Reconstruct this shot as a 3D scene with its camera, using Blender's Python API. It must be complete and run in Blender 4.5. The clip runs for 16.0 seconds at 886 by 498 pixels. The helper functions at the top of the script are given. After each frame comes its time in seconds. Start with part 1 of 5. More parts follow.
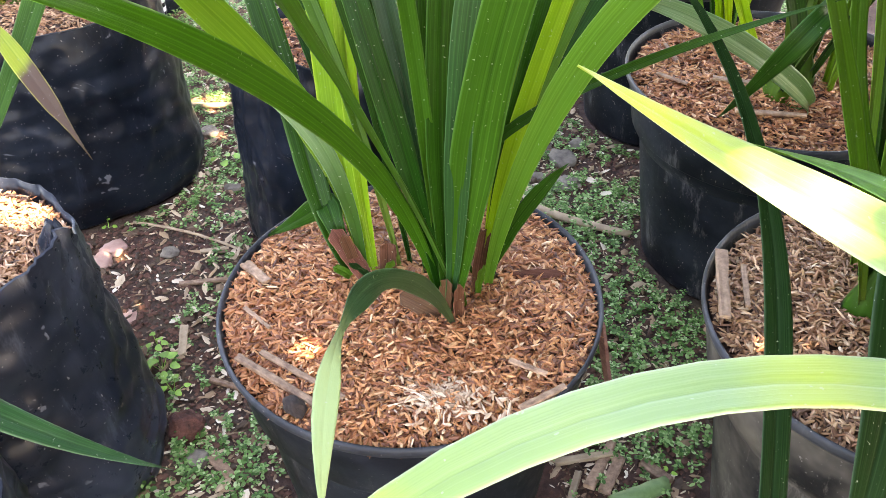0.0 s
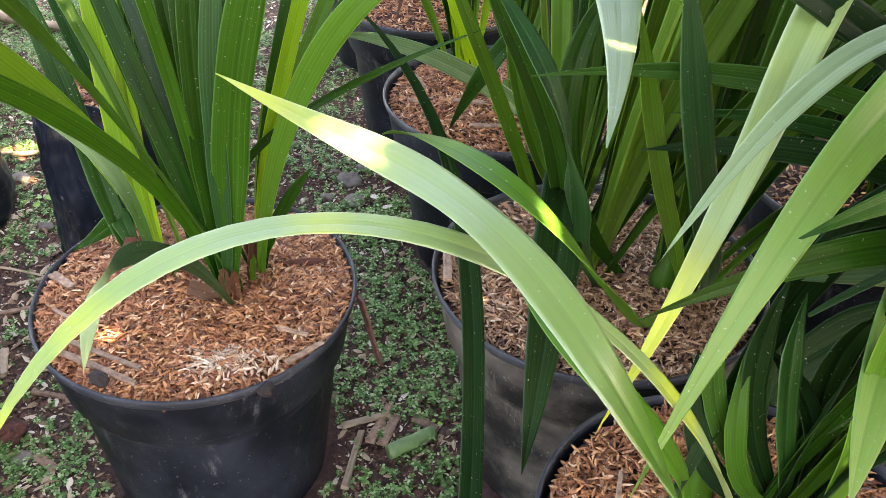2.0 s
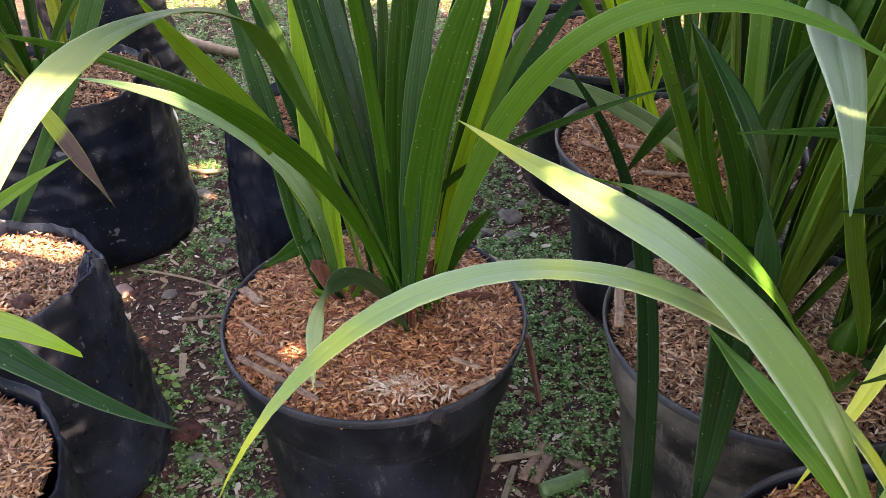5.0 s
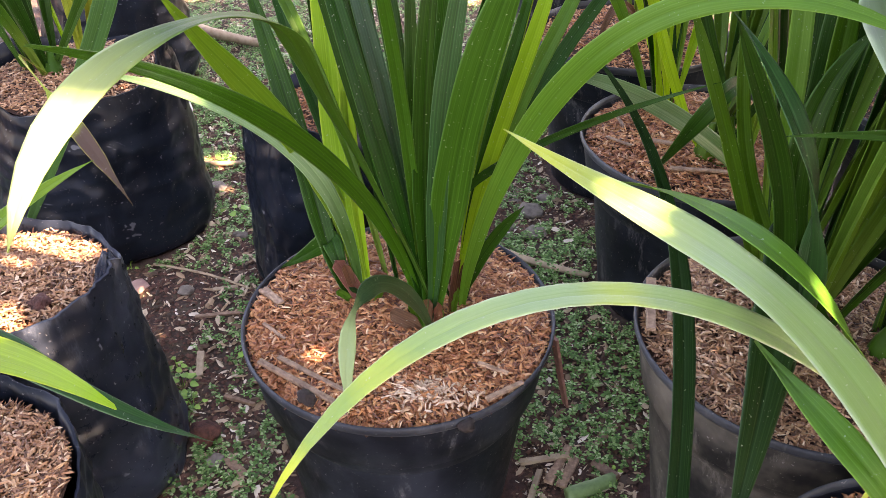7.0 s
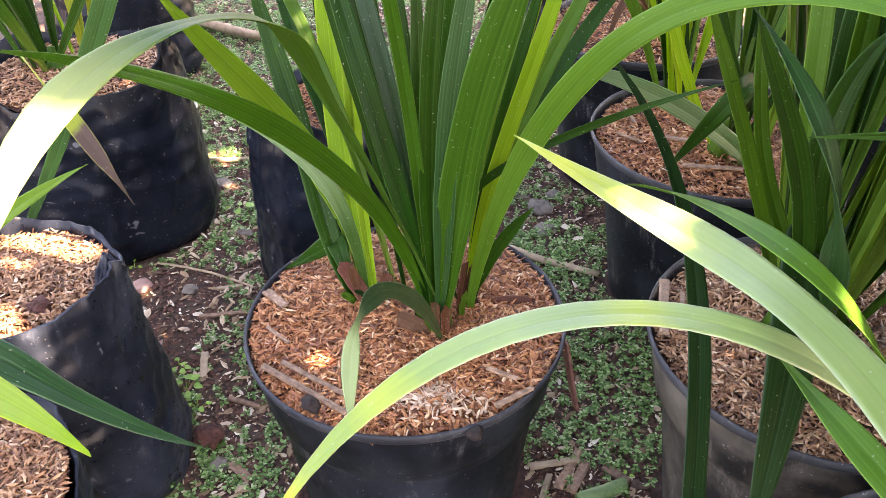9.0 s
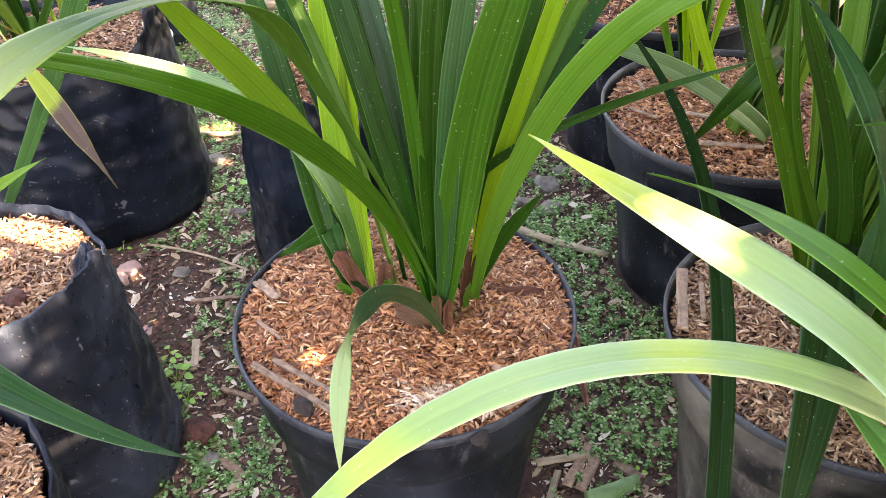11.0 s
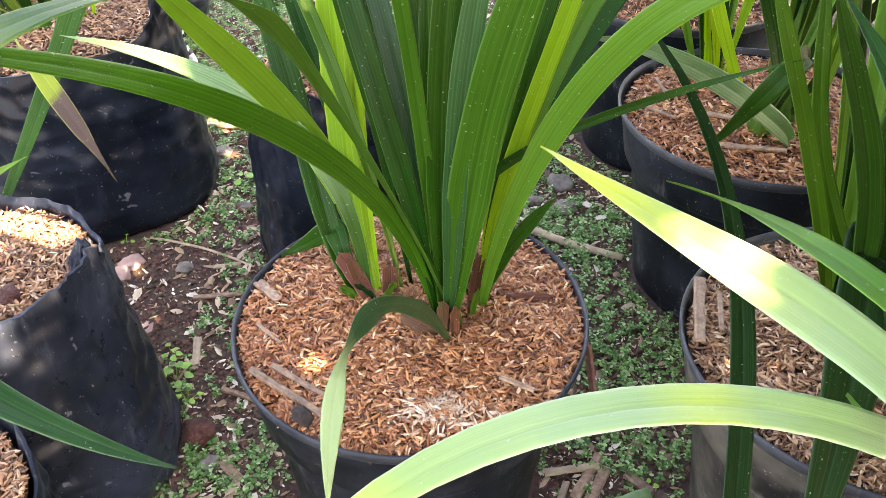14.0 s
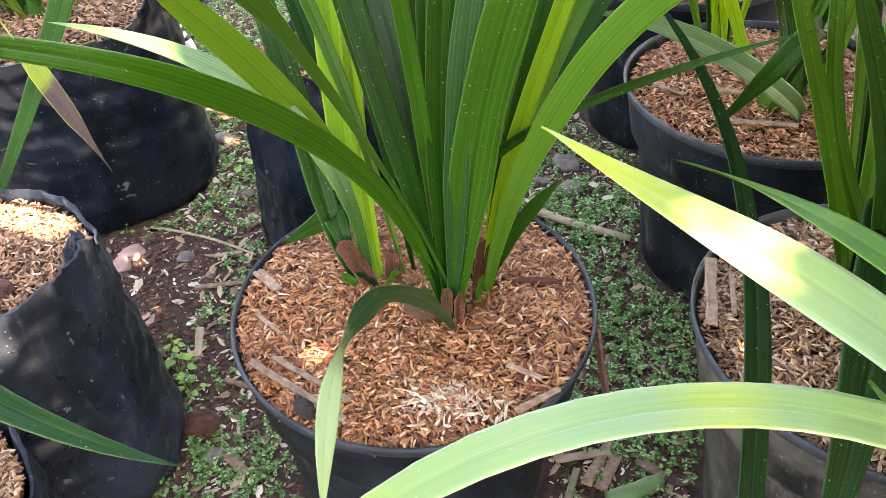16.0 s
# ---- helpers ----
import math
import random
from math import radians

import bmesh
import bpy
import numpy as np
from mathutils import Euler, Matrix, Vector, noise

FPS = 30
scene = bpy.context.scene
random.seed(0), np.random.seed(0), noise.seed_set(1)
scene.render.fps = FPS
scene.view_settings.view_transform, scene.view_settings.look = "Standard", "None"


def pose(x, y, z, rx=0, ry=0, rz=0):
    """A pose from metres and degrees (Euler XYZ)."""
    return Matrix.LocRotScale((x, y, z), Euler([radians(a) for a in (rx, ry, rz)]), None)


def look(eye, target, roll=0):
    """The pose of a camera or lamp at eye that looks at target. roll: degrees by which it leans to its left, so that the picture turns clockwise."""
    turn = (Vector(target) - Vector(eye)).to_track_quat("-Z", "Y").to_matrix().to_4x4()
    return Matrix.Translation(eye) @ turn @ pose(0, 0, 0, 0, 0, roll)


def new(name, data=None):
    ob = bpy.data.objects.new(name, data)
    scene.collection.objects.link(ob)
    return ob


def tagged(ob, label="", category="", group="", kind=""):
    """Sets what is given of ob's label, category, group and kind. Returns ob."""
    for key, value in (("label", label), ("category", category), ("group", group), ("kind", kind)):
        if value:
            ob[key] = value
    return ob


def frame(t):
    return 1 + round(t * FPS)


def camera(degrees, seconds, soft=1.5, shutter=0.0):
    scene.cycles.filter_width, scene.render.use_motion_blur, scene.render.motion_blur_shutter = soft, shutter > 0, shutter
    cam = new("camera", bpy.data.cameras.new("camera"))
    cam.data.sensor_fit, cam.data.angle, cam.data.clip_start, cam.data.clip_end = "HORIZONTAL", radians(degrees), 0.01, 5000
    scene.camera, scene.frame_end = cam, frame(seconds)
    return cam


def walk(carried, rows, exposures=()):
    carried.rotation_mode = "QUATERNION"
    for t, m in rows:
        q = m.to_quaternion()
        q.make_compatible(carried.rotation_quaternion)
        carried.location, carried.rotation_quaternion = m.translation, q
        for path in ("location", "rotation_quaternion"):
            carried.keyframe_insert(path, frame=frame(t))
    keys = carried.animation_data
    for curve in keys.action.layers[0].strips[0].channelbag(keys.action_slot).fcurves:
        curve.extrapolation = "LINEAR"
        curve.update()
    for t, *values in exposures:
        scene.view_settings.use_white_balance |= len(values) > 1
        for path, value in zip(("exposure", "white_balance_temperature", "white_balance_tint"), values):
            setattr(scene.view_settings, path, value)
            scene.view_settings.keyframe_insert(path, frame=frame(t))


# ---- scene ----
cam = camera(51.4, 16.0, soft=0.6)
PATH = [
    (0, (0.056, 0.01, 0.726), (-0.004, 1.589, -0.499), -1.0),
    (0.5, (0.067, -0.081, 0.775), (0.002, 1.555, -0.375), -2.5),
    (1, (0.084, -0.136, 0.788), (0.127, 1.52, -0.333), -1.0),
    (1.5, (0.105, -0.157, 0.79), (0.273, 1.477, -0.35), 0.6),
    (2, (0.125, -0.169, 0.792), (0.398, 1.446, -0.355), 1.3),
    (2.5, (0.125, -0.176, 0.815), (0.391, 1.498, -0.246), 1.4),
    (3, (0.098, -0.192, 0.812), (0.16, 1.484, -0.277), 1.3),
    (3.5, (0.093, -0.197, 0.81), (0.098, 1.485, -0.272), 0.7),
    (4, (0.09, -0.196, 0.809), (0.093, 1.487, -0.272), 0.4),
    (6.5, (0.063, -0.15, 0.805), (0.053, 1.512, -0.307), -0.1),
    (7, (0.062, -0.149, 0.805), (0.038, 1.511, -0.311), -0.1),
    (7.5, (0.061, -0.147, 0.805), (0.029, 1.512, -0.312), -0.3),
    (8, (0.061, -0.143, 0.803), (0.034, 1.513, -0.319), -0.5),
    (8.5, (0.061, -0.135, 0.802), (0.023, 1.518, -0.323), -0.5),
    (9, (0.062, -0.125, 0.8), (0.021, 1.524, -0.33), -0.5),
    (11.5, (0.06, -0.05, 0.778), (0.013, 1.552, -0.418), -0.8),
    (12, (0.059, -0.042, 0.775), (0.02, 1.563, -0.418), 0.5),
    (12.5, (0.061, -0.042, 0.776), (0.007, 1.562, -0.417), -0.2),
    (13, (0.061, -0.042, 0.777), (0.005, 1.56, -0.419), -0.3),
    (13.5, (0.064, -0.035, 0.775), (0.007, 1.563, -0.427), -0.5),
    (14, (0.064, -0.032, 0.772), (-0.009, 1.562, -0.433), -0.3),
    (14.5, (0.066, -0.024, 0.767), (0.002, 1.562, -0.449), -0.5),
    (15, (0.066, -0.011, 0.756), (0.0, 1.55, -0.493), -0.7),
    (15.5, (0.061, -0.02, 0.763), (-0.04, 1.552, -0.469), -1.7),
    (16, (0.067, -0.013, 0.761), (-0.022, 1.557, -0.475), -1.8),
]
EXPOSURES = [(0, 4.3, 9500, 24), (0.5, 4.25, 9400, 26), (1, 3.02, 9100, 26), (1.5, 3.22, 9300, 26), (2, 3.97, 9400, 26), (2.5, 3.57, 9400, 24), (3, 3.4, 9400, 24), (3.5, 3.05, 9200, 29), (4, 3.1, 9100, 30), (7, 3.7, 9350, 33), (8, 3.85, 9350, 33), (9, 4.0, 9350, 33), (11.5, 4.18, 9550, 26), (14, 4.22, 9550, 25), (16, 4.15, 9550, 23)]
walk(cam, [(t, look(eye, target, roll)) for t, eye, target, roll in PATH], EXPOSURES)

# ---- light ----
SUN = Vector((0.62, -0.22, 0.75)).normalized()
world = bpy.data.worlds.new("sky")
scene.world = world
world.use_nodes = True
wn = world.node_tree.nodes
sky = wn.new("ShaderNodeTexSky")
sky.sky_type = "NISHITA"
sky.sun_disc = False
sky.sun_elevation = math.asin(SUN.z)
sky.sun_rotation = math.atan2(SUN.x, SUN.y)
world.node_tree.links.new(sky.outputs[0], wn["Background"].inputs[0])
wn["Background"].inputs[1].default_value = 0.1
sun_data = bpy.data.lights.new("sun", "SUN")
sun_data.energy, sun_data.angle, sun_data.color = 4.2, radians(0.4), (1.0, 0.93, 0.82)
sun = new("sun", sun_data)
sun.matrix_world = look(SUN * 10, (0, 0, 0))


# ---- materials ----
class Mat:
    """A small builder of node materials."""

    def __init__(self, name):
        self.m = bpy.data.materials.new(name)
        self.m.use_nodes = True
        self.t = self.m.node_tree
        self.b = self.t.nodes["Principled BSDF"]

    def node(self, kind, **settings):
        n = self.t.nodes.new(kind)
        for key, value in settings.items():
            setattr(n, key, value)
        return n

    def link(self, a, b):
        self.t.links.new(a, b)

    def coords(self, scale=(1, 1, 1), kind="Object"):
        c, mp = self.node("ShaderNodeTexCoord"), self.node("ShaderNodeMapping")
        mp.inputs["Scale"].default_value = scale
        self.link(c.outputs[kind], mp.inputs[0])
        return mp.outputs[0]

    def noise(self, scale, detail=4.0, rough=0.6, vec=None):
        n = self.node("ShaderNodeTexNoise")
        n.inputs["Scale"].default_value, n.inputs["Detail"].default_value, n.inputs["Roughness"].default_value = scale, detail, rough
        if vec is not None:
            self.link(vec, n.inputs[0])
        return n.outputs["Fac"]

    def ramp(self, fac, stops, smooth=False):
        r = self.node("ShaderNodeValToRGB")
        if smooth:
            r.color_ramp.interpolation = "EASE"
        els = r.color_ramp.elements
        while len(els) < len(stops):
            els.new(0.5)
        for el, (pos, col) in zip(els, stops):
            el.position = pos
            el.color = (*col, 1) if len(col) == 3 else col
        self.link(fac, r.inputs[0])
        return r.outputs[0]

    def mix(self, fac, a, b, mode="MIX"):
        n = self.node("ShaderNodeMix", data_type="RGBA", blend_type=mode)
        for sock, v in ((n.inputs[0], fac), (n.inputs[6], a), (n.inputs[7], b)):
            if isinstance(v, (int, float)):
                sock.default_value = v
            elif isinstance(v, tuple):
                sock.default_value = (*v, 1)
            else:
                self.link(v, sock)
        return n.outputs[2]

    def math(self, op, a, b=0.0, c=0.0):
        n = self.node("ShaderNodeMath", operation=op)
        for sock, v in zip(n.inputs, (a, b, c)):
            if isinstance(v, (int, float)):
                sock.default_value = v
            else:
                self.link(v, sock)
        return n.outputs[0]

    def bump(self, height, strength=0.3, dist=0.002):
        n = self.node("ShaderNodeBump")
        n.inputs["Strength"].default_value, n.inputs["Distance"].default_value = strength, dist
        self.link(height, n.inputs["Height"])
        self.link(n.outputs[0], self.b.inputs["Normal"])

    def colour(self, c):
        if isinstance(c, tuple):
            self.b.inputs["Base Color"].default_value = (*c, 1)
        else:
            self.link(c, self.b.inputs["Base Color"])

    def rough(self, r):
        if isinstance(r, (int, float)):
            self.b.inputs["Roughness"].default_value = r
        else:
            self.link(r, self.b.inputs["Roughness"])


def leaf_material(name, dark, mid, light, translucent=0.35, glow=(0.35, 0.5, 0.03), tip=None, base=None, gloss=0.38, patch=None, tip_from=(0.84, 0.97), shine=0.2, spread=(0.52, 0.66), stripe=0.17, base_to=(0.12, 0.34)):
    """Strap-leaf skin: long veins, pale midrib, dust, a tint for each leaf, light passing through."""
    k = Mat(name)
    uv = k.node("ShaderNodeUVMap").outputs[0]
    sep = k.node("ShaderNodeSeparateXYZ")
    k.link(uv, sep.inputs[0])
    u, v = sep.outputs[0], sep.outputs[1]
    stretch = k.node("ShaderNodeMapping")
    stretch.inputs["Scale"].default_value = (26, 1.1, 1)
    k.link(uv, stretch.inputs[0])
    info = k.node("ShaderNodeObjectInfo").outputs["Random"]
    shift = k.node("ShaderNodeVectorMath", operation="ADD")
    k.link(stretch.outputs[0], shift.inputs[0])
    comb = k.node("ShaderNodeCombineXYZ")
    k.link(k.math("MULTIPLY", info, 37.0), comb.inputs[1])
    k.link(comb.outputs[0], shift.inputs[1])
    veins = k.noise(1.0, 3.0, 0.6, shift.outputs[0])
    blotch = k.noise(9.0, 4.0, 0.6, k.coords((1, 1, 1)))
    c = k.ramp(veins, [(0.30, dark), (0.52, mid), (0.72, light)])
    c = k.mix(0.7 if stripe < 0.15 else 0.45, c, mid)
    thin = k.node("ShaderNodeMapping")
    k.link(shift.outputs[0], thin.inputs[0])
    thin.inputs["Scale"].default_value = (3.6, 2.0, 1)
    lines = k.noise(1.0, 2.0, 0.6, thin.outputs[0])
    c = k.mix(k.ramp(lines, [(0.35, (stripe, stripe, stripe)), (0.55, (0, 0, 0))]), c, dark)
    c = k.mix(k.ramp(blotch, [(0.35, (0, 0, 0)), (0.75, (0.32, 0.32, 0.32))]), c, light)
    wave = k.math("ABSOLUTE", k.math("COSINE", k.math("MULTIPLY", u, 3.14159 * 7)))
    vein = k.math("MULTIPLY", k.math("POWER", wave, 24.0), k.math("MULTIPLY", veins, 0.15 if stripe < 0.15 else 0.55))
    c = k.mix(vein, c, tuple(min(0.8, 1.25 * w + 0.01) for w in light))
    hue = k.node("ShaderNodeHueSaturation")
    k.link(k.math("MULTIPLY_ADD", info, 0.035, 0.4825), hue.inputs["Hue"])
    k.link(k.math("MULTIPLY_ADD", info, -0.35, 1.15), hue.inputs["Value"])
    k.link(c, hue.inputs["Color"])
    c = hue.outputs[0]
    rib = k.ramp(k.math("ABSOLUTE", k.math("SUBTRACT", u, 0.5)), [(0.0, (0, 0, 0)), (0.012, (1, 1, 1)), (0.045, (0, 0, 0))])
    c = k.mix(k.math("MULTIPLY", rib, 0.5), c, dark)
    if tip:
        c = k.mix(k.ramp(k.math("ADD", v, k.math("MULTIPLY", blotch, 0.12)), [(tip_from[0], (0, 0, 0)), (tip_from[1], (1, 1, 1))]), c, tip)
    # patch paints yellow sunlit areas into the leaf colour
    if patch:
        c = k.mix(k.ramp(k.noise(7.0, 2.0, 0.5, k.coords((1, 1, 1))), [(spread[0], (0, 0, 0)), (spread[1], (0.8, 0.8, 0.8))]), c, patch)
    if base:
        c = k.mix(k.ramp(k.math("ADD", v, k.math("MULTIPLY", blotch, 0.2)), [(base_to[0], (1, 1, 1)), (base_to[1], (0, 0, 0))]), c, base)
    edge = k.ramp(k.math("ABSOLUTE", k.math("SUBTRACT", u, 0.5)), [(0.455, (0, 0, 0)), (0.49, (1, 1, 1))])
    c = k.mix(k.math("MULTIPLY", edge, 0.2 if stripe < 0.15 else 0.4), c, tuple(min(0.8, 1.8 * w + 0.05) for w in light))
    specks = k.ramp(k.noise(420.0, 2.0, 0.5, k.coords()), [(0.71, (0, 0, 0)), (0.73, (1, 1, 1))])
    c = k.mix(k.math("MULTIPLY", specks, 0.45), c, (0.5, 0.52, 0.4))
    k.colour(c)
    k.rough(k.math("MULTIPLY_ADD", blotch, 0.25, gloss - 0.1))
    k.b.inputs["Specular IOR Level"].default_value = shine
    k.bump(veins, 0.25, 0.0012)
    tr = k.node("ShaderNodeBsdfTranslucent")
    k.link(k.mix(0.45, c, glow, "MIX"), tr.inputs[0])
    mx = k.node("ShaderNodeMixShader")
    mx.inputs[0].default_value = translucent
    k.link(k.b.outputs[0], mx.inputs[1])
    k.link(tr.outputs[0], mx.inputs[2])
    k.link(mx.outputs[0], k.t.nodes["Material Output"].inputs[0])
    return k.m


LEAF = leaf_material("leaf_green", (0.0015, 0.015, 0.0008), (0.0045, 0.039, 0.0021), (0.019, 0.105, 0.0085), 0.2, (0.06, 0.17, 0.008), gloss=0.32, shine=0.15)
LEAF_FRESH = leaf_material("leaf_fresh_green", (0.035, 0.13, 0.01), (0.065, 0.2, 0.017), (0.15, 0.33, 0.045), 0.4, (0.4, 0.55, 0.04), gloss=0.4, shine=0.25)
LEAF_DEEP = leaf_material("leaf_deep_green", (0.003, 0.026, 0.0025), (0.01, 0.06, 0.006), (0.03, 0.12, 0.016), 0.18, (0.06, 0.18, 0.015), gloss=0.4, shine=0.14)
# Bright lime: sun and backlight on the glowing leaves are in this colour.
LEAF_LIME_LIT = leaf_material("leaf_lime_lit", (0.13, 0.3, 0.012), (0.22, 0.44, 0.02), (0.4, 0.58, 0.05), 0.5, (0.55, 0.72, 0.03))
# Arching leaf: sunlight and whitish sheen put into its pale colours and patch.
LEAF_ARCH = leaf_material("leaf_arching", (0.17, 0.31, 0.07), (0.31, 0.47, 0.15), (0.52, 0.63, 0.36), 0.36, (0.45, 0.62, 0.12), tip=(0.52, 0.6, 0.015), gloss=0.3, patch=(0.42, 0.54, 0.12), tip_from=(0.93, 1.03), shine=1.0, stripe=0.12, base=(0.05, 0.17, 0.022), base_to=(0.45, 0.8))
# Pale tip colour paints the sunlit end of the overhanging leaf.
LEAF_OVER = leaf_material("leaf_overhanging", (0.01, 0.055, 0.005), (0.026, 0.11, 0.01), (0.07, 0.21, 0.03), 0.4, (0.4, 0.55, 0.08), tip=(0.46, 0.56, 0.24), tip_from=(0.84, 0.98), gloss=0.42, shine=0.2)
# Broad leaf: sky sheen and yellow sun patches painted into its colours.
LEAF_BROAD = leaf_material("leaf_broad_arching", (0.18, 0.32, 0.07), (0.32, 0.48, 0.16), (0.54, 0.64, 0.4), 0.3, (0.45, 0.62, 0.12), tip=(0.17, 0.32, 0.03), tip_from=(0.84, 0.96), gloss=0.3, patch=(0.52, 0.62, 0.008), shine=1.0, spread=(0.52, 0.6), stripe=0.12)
# Pale tip colour paints in the lit underside of the twisted end.
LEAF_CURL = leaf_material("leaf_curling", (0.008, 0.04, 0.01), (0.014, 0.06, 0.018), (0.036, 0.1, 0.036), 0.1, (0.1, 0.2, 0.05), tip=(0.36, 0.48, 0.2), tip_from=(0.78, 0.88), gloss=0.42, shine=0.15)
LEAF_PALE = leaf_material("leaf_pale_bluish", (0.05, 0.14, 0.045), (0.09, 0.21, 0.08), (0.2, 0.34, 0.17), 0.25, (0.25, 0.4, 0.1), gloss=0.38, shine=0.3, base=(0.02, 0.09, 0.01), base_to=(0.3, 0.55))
# Bluish base colour paints in part of the sky sheen, beside real gloss.
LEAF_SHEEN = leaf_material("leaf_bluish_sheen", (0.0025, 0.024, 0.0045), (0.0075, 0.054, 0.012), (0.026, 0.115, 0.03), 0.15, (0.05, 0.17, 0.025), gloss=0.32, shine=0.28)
LEAF_FRONT = leaf_material("leaf_front_green", (0.005, 0.045, 0.0018), (0.016, 0.094, 0.0045), (0.052, 0.2, 0.016), 0.26, (0.16, 0.34, 0.012), gloss=0.36, shine=0.18)
LEAF_BROADUP = leaf_material("leaf_broad_upright", (0.004, 0.036, 0.002), (0.012, 0.075, 0.0045), (0.034, 0.14, 0.012), 0.22, (0.09, 0.2, 0.012), gloss=0.4, shine=0.15)
# Darkened leaf copy: shade in and under the clumps is put into its colour.
LEAF_SHADED = leaf_material("leaf_shaded_green", (0.0012, 0.01, 0.0015), (0.003, 0.02, 0.0035), (0.009, 0.04, 0.009), 0.06, (0.02, 0.07, 0.01), gloss=0.45, shine=0.08)
LEAF_MID = leaf_material("leaf_mid_green", (0.045, 0.14, 0.018), (0.08, 0.21, 0.032), (0.16, 0.31, 0.09), 0.3, (0.2, 0.4, 0.04), gloss=0.36, shine=0.4, stripe=0.12)
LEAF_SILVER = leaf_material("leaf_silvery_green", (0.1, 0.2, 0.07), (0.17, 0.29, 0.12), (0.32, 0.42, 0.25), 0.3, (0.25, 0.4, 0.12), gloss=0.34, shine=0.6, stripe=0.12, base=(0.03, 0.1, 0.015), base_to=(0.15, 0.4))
LEAF_BASE = leaf_material("leaf_sheath_based", (0.010, 0.055, 0.003), (0.024, 0.105, 0.007), (0.065, 0.18, 0.018), 0.3, base=(0.13, 0.21, 0.035))
LEAF_DRY = leaf_material("leaf_dry_tipped", (0.08, 0.16, 0.01), (0.2, 0.26, 0.02), (0.34, 0.34, 0.04), 0.15, tip=(0.07, 0.042, 0.03), tip_from=(0.87, 0.89))
LEAF_BROWN = leaf_material("leaf_withered", (0.03, 0.01, 0.006), (0.085, 0.03, 0.016), (0.2, 0.09, 0.05), 0.08, (0.2, 0.09, 0.03), gloss=0.6)


def plastic(name, base, worn, rough=0.5, dust=0.5, crease=0.0, film=(0.17, 0.16, 0.15), shine=0.2):
    k = Mat(name)
    fine, broad = k.noise(70, 5, 0.7, k.coords()), k.noise(11, 4, 0.6, k.coords())
    scuff = k.ramp(k.noise(34, 6, 0.8, k.coords((1, 1, 0.25))), [(0.56, (0, 0, 0)), (0.74, (1, 1, 1))])
    c = k.mix(k.ramp(broad, [(0.4, (0, 0, 0)), (0.66, (1, 1, 1))]), base, worn)
    c = k.mix(k.math("MULTIPLY", scuff, dust), c, film)
    spots = k.ramp(k.noise(300, 2, 0.5, k.coords()), [(0.70, (0, 0, 0)), (0.73, (1, 1, 1))])
    c = k.mix(k.math("MULTIPLY", spots, 0.5), c, (0.35, 0.33, 0.3))
    k.colour(c)
    k.rough(k.math("MULTIPLY_ADD", fine, 0.3, rough - 0.12))
    k.b.inputs["Specular IOR Level"].default_value = shine
    if crease:
        # Pale streaks: scratches, and sun flecks on the polythene painted as smears.
        fleck_scratch = k.ramp(k.noise(30, 2, 0.5, k.coords((0.25, 3.0, 2.2))), [(0.7, (0, 0, 0)), (0.74, (1, 1, 1))])
        c = k.mix(k.math("MULTIPLY", fleck_scratch, 0.42), c, (0.25, 0.26, 0.28))
        k.colour(c)
        fold = k.noise(7, 2, 0.45, k.coords((1, 1, 1.6)))
        ridge = k.math("ABSOLUTE", k.math("SUBTRACT", k.noise(12, 2, 0.5, k.coords((1, 1, 1.4))), 0.5))
        k.bump(k.math("ADD", fold, k.math("MULTIPLY", ridge, 0.9)), 0.17, 0.02)
    else:
        k.bump(fine, 0.18, 0.001)
    return k.m


POT = plastic("black_pot_plastic", (0.005, 0.0065, 0.0095), (0.022, 0.027, 0.036), 0.42, 0.6, film=(0.2, 0.2, 0.2), shine=0.16)
# Rim tone, paler and bluer than the pot wall.
POT_RIM = plastic("pale_pot_rim", (0.02, 0.023, 0.028), (0.06, 0.066, 0.075), 0.42, 0.35)
POT_DUSTY = plastic("dusty_pot_plastic", (0.016, 0.016, 0.016), (0.15, 0.135, 0.11), 0.65, 0.7, film=(0.24, 0.22, 0.19))
BAG = plastic("black_polythene", (0.0042, 0.0063, 0.0105), (0.011, 0.016, 0.025), 0.3, 0.3, crease=1.0, film=(0.06, 0.07, 0.095), shine=0.16)
# Lighter copy of BAG: the front bag's bluish sheen is put into its colour.
BAG_SHEEN = plastic("scuffed_sheen_polythene", (0.007, 0.0098, 0.0155), (0.021, 0.028, 0.042), 0.28, 0.45, crease=1.0, film=(0.1, 0.12, 0.15), shine=0.25)
# Lighter, bluer copy of BAG that paints in highlights on the gathered corner.
BAG_EAR = plastic("crumpled_polythene", (0.008, 0.012, 0.02), (0.03, 0.042, 0.062), 0.24, 0.3, film=(0.08, 0.095, 0.125))


def husk_material(name, stops, tint):
    """Dry hulls, each with its own shade of tan, with stained patches over the bed."""
    k = Mat(name)
    isl = k.node("ShaderNodeNewGeometry").outputs["Random Per Island"]
    c = k.ramp(isl, list(zip((0.0, 0.22, 0.5, 0.8, 0.93, 1.0), stops)))
    patch = k.ramp(k.noise(13, 3, 0.6, k.coords()), [(0.42, (0, 0, 0)), (0.68, (1, 1, 1))])
    c = k.mix(k.math("MULTIPLY", patch, 0.3), c, tint)
    grain = k.noise(600, 3, 0.6, k.coords())
    c = k.mix(k.math("MULTIPLY", grain, 0.25), c, tuple(0.5 * v for v in stops[2]))
    k.colour(c)
    k.rough(0.5)
    k.bump(grain, 0.3, 0.0006)
    return k.m


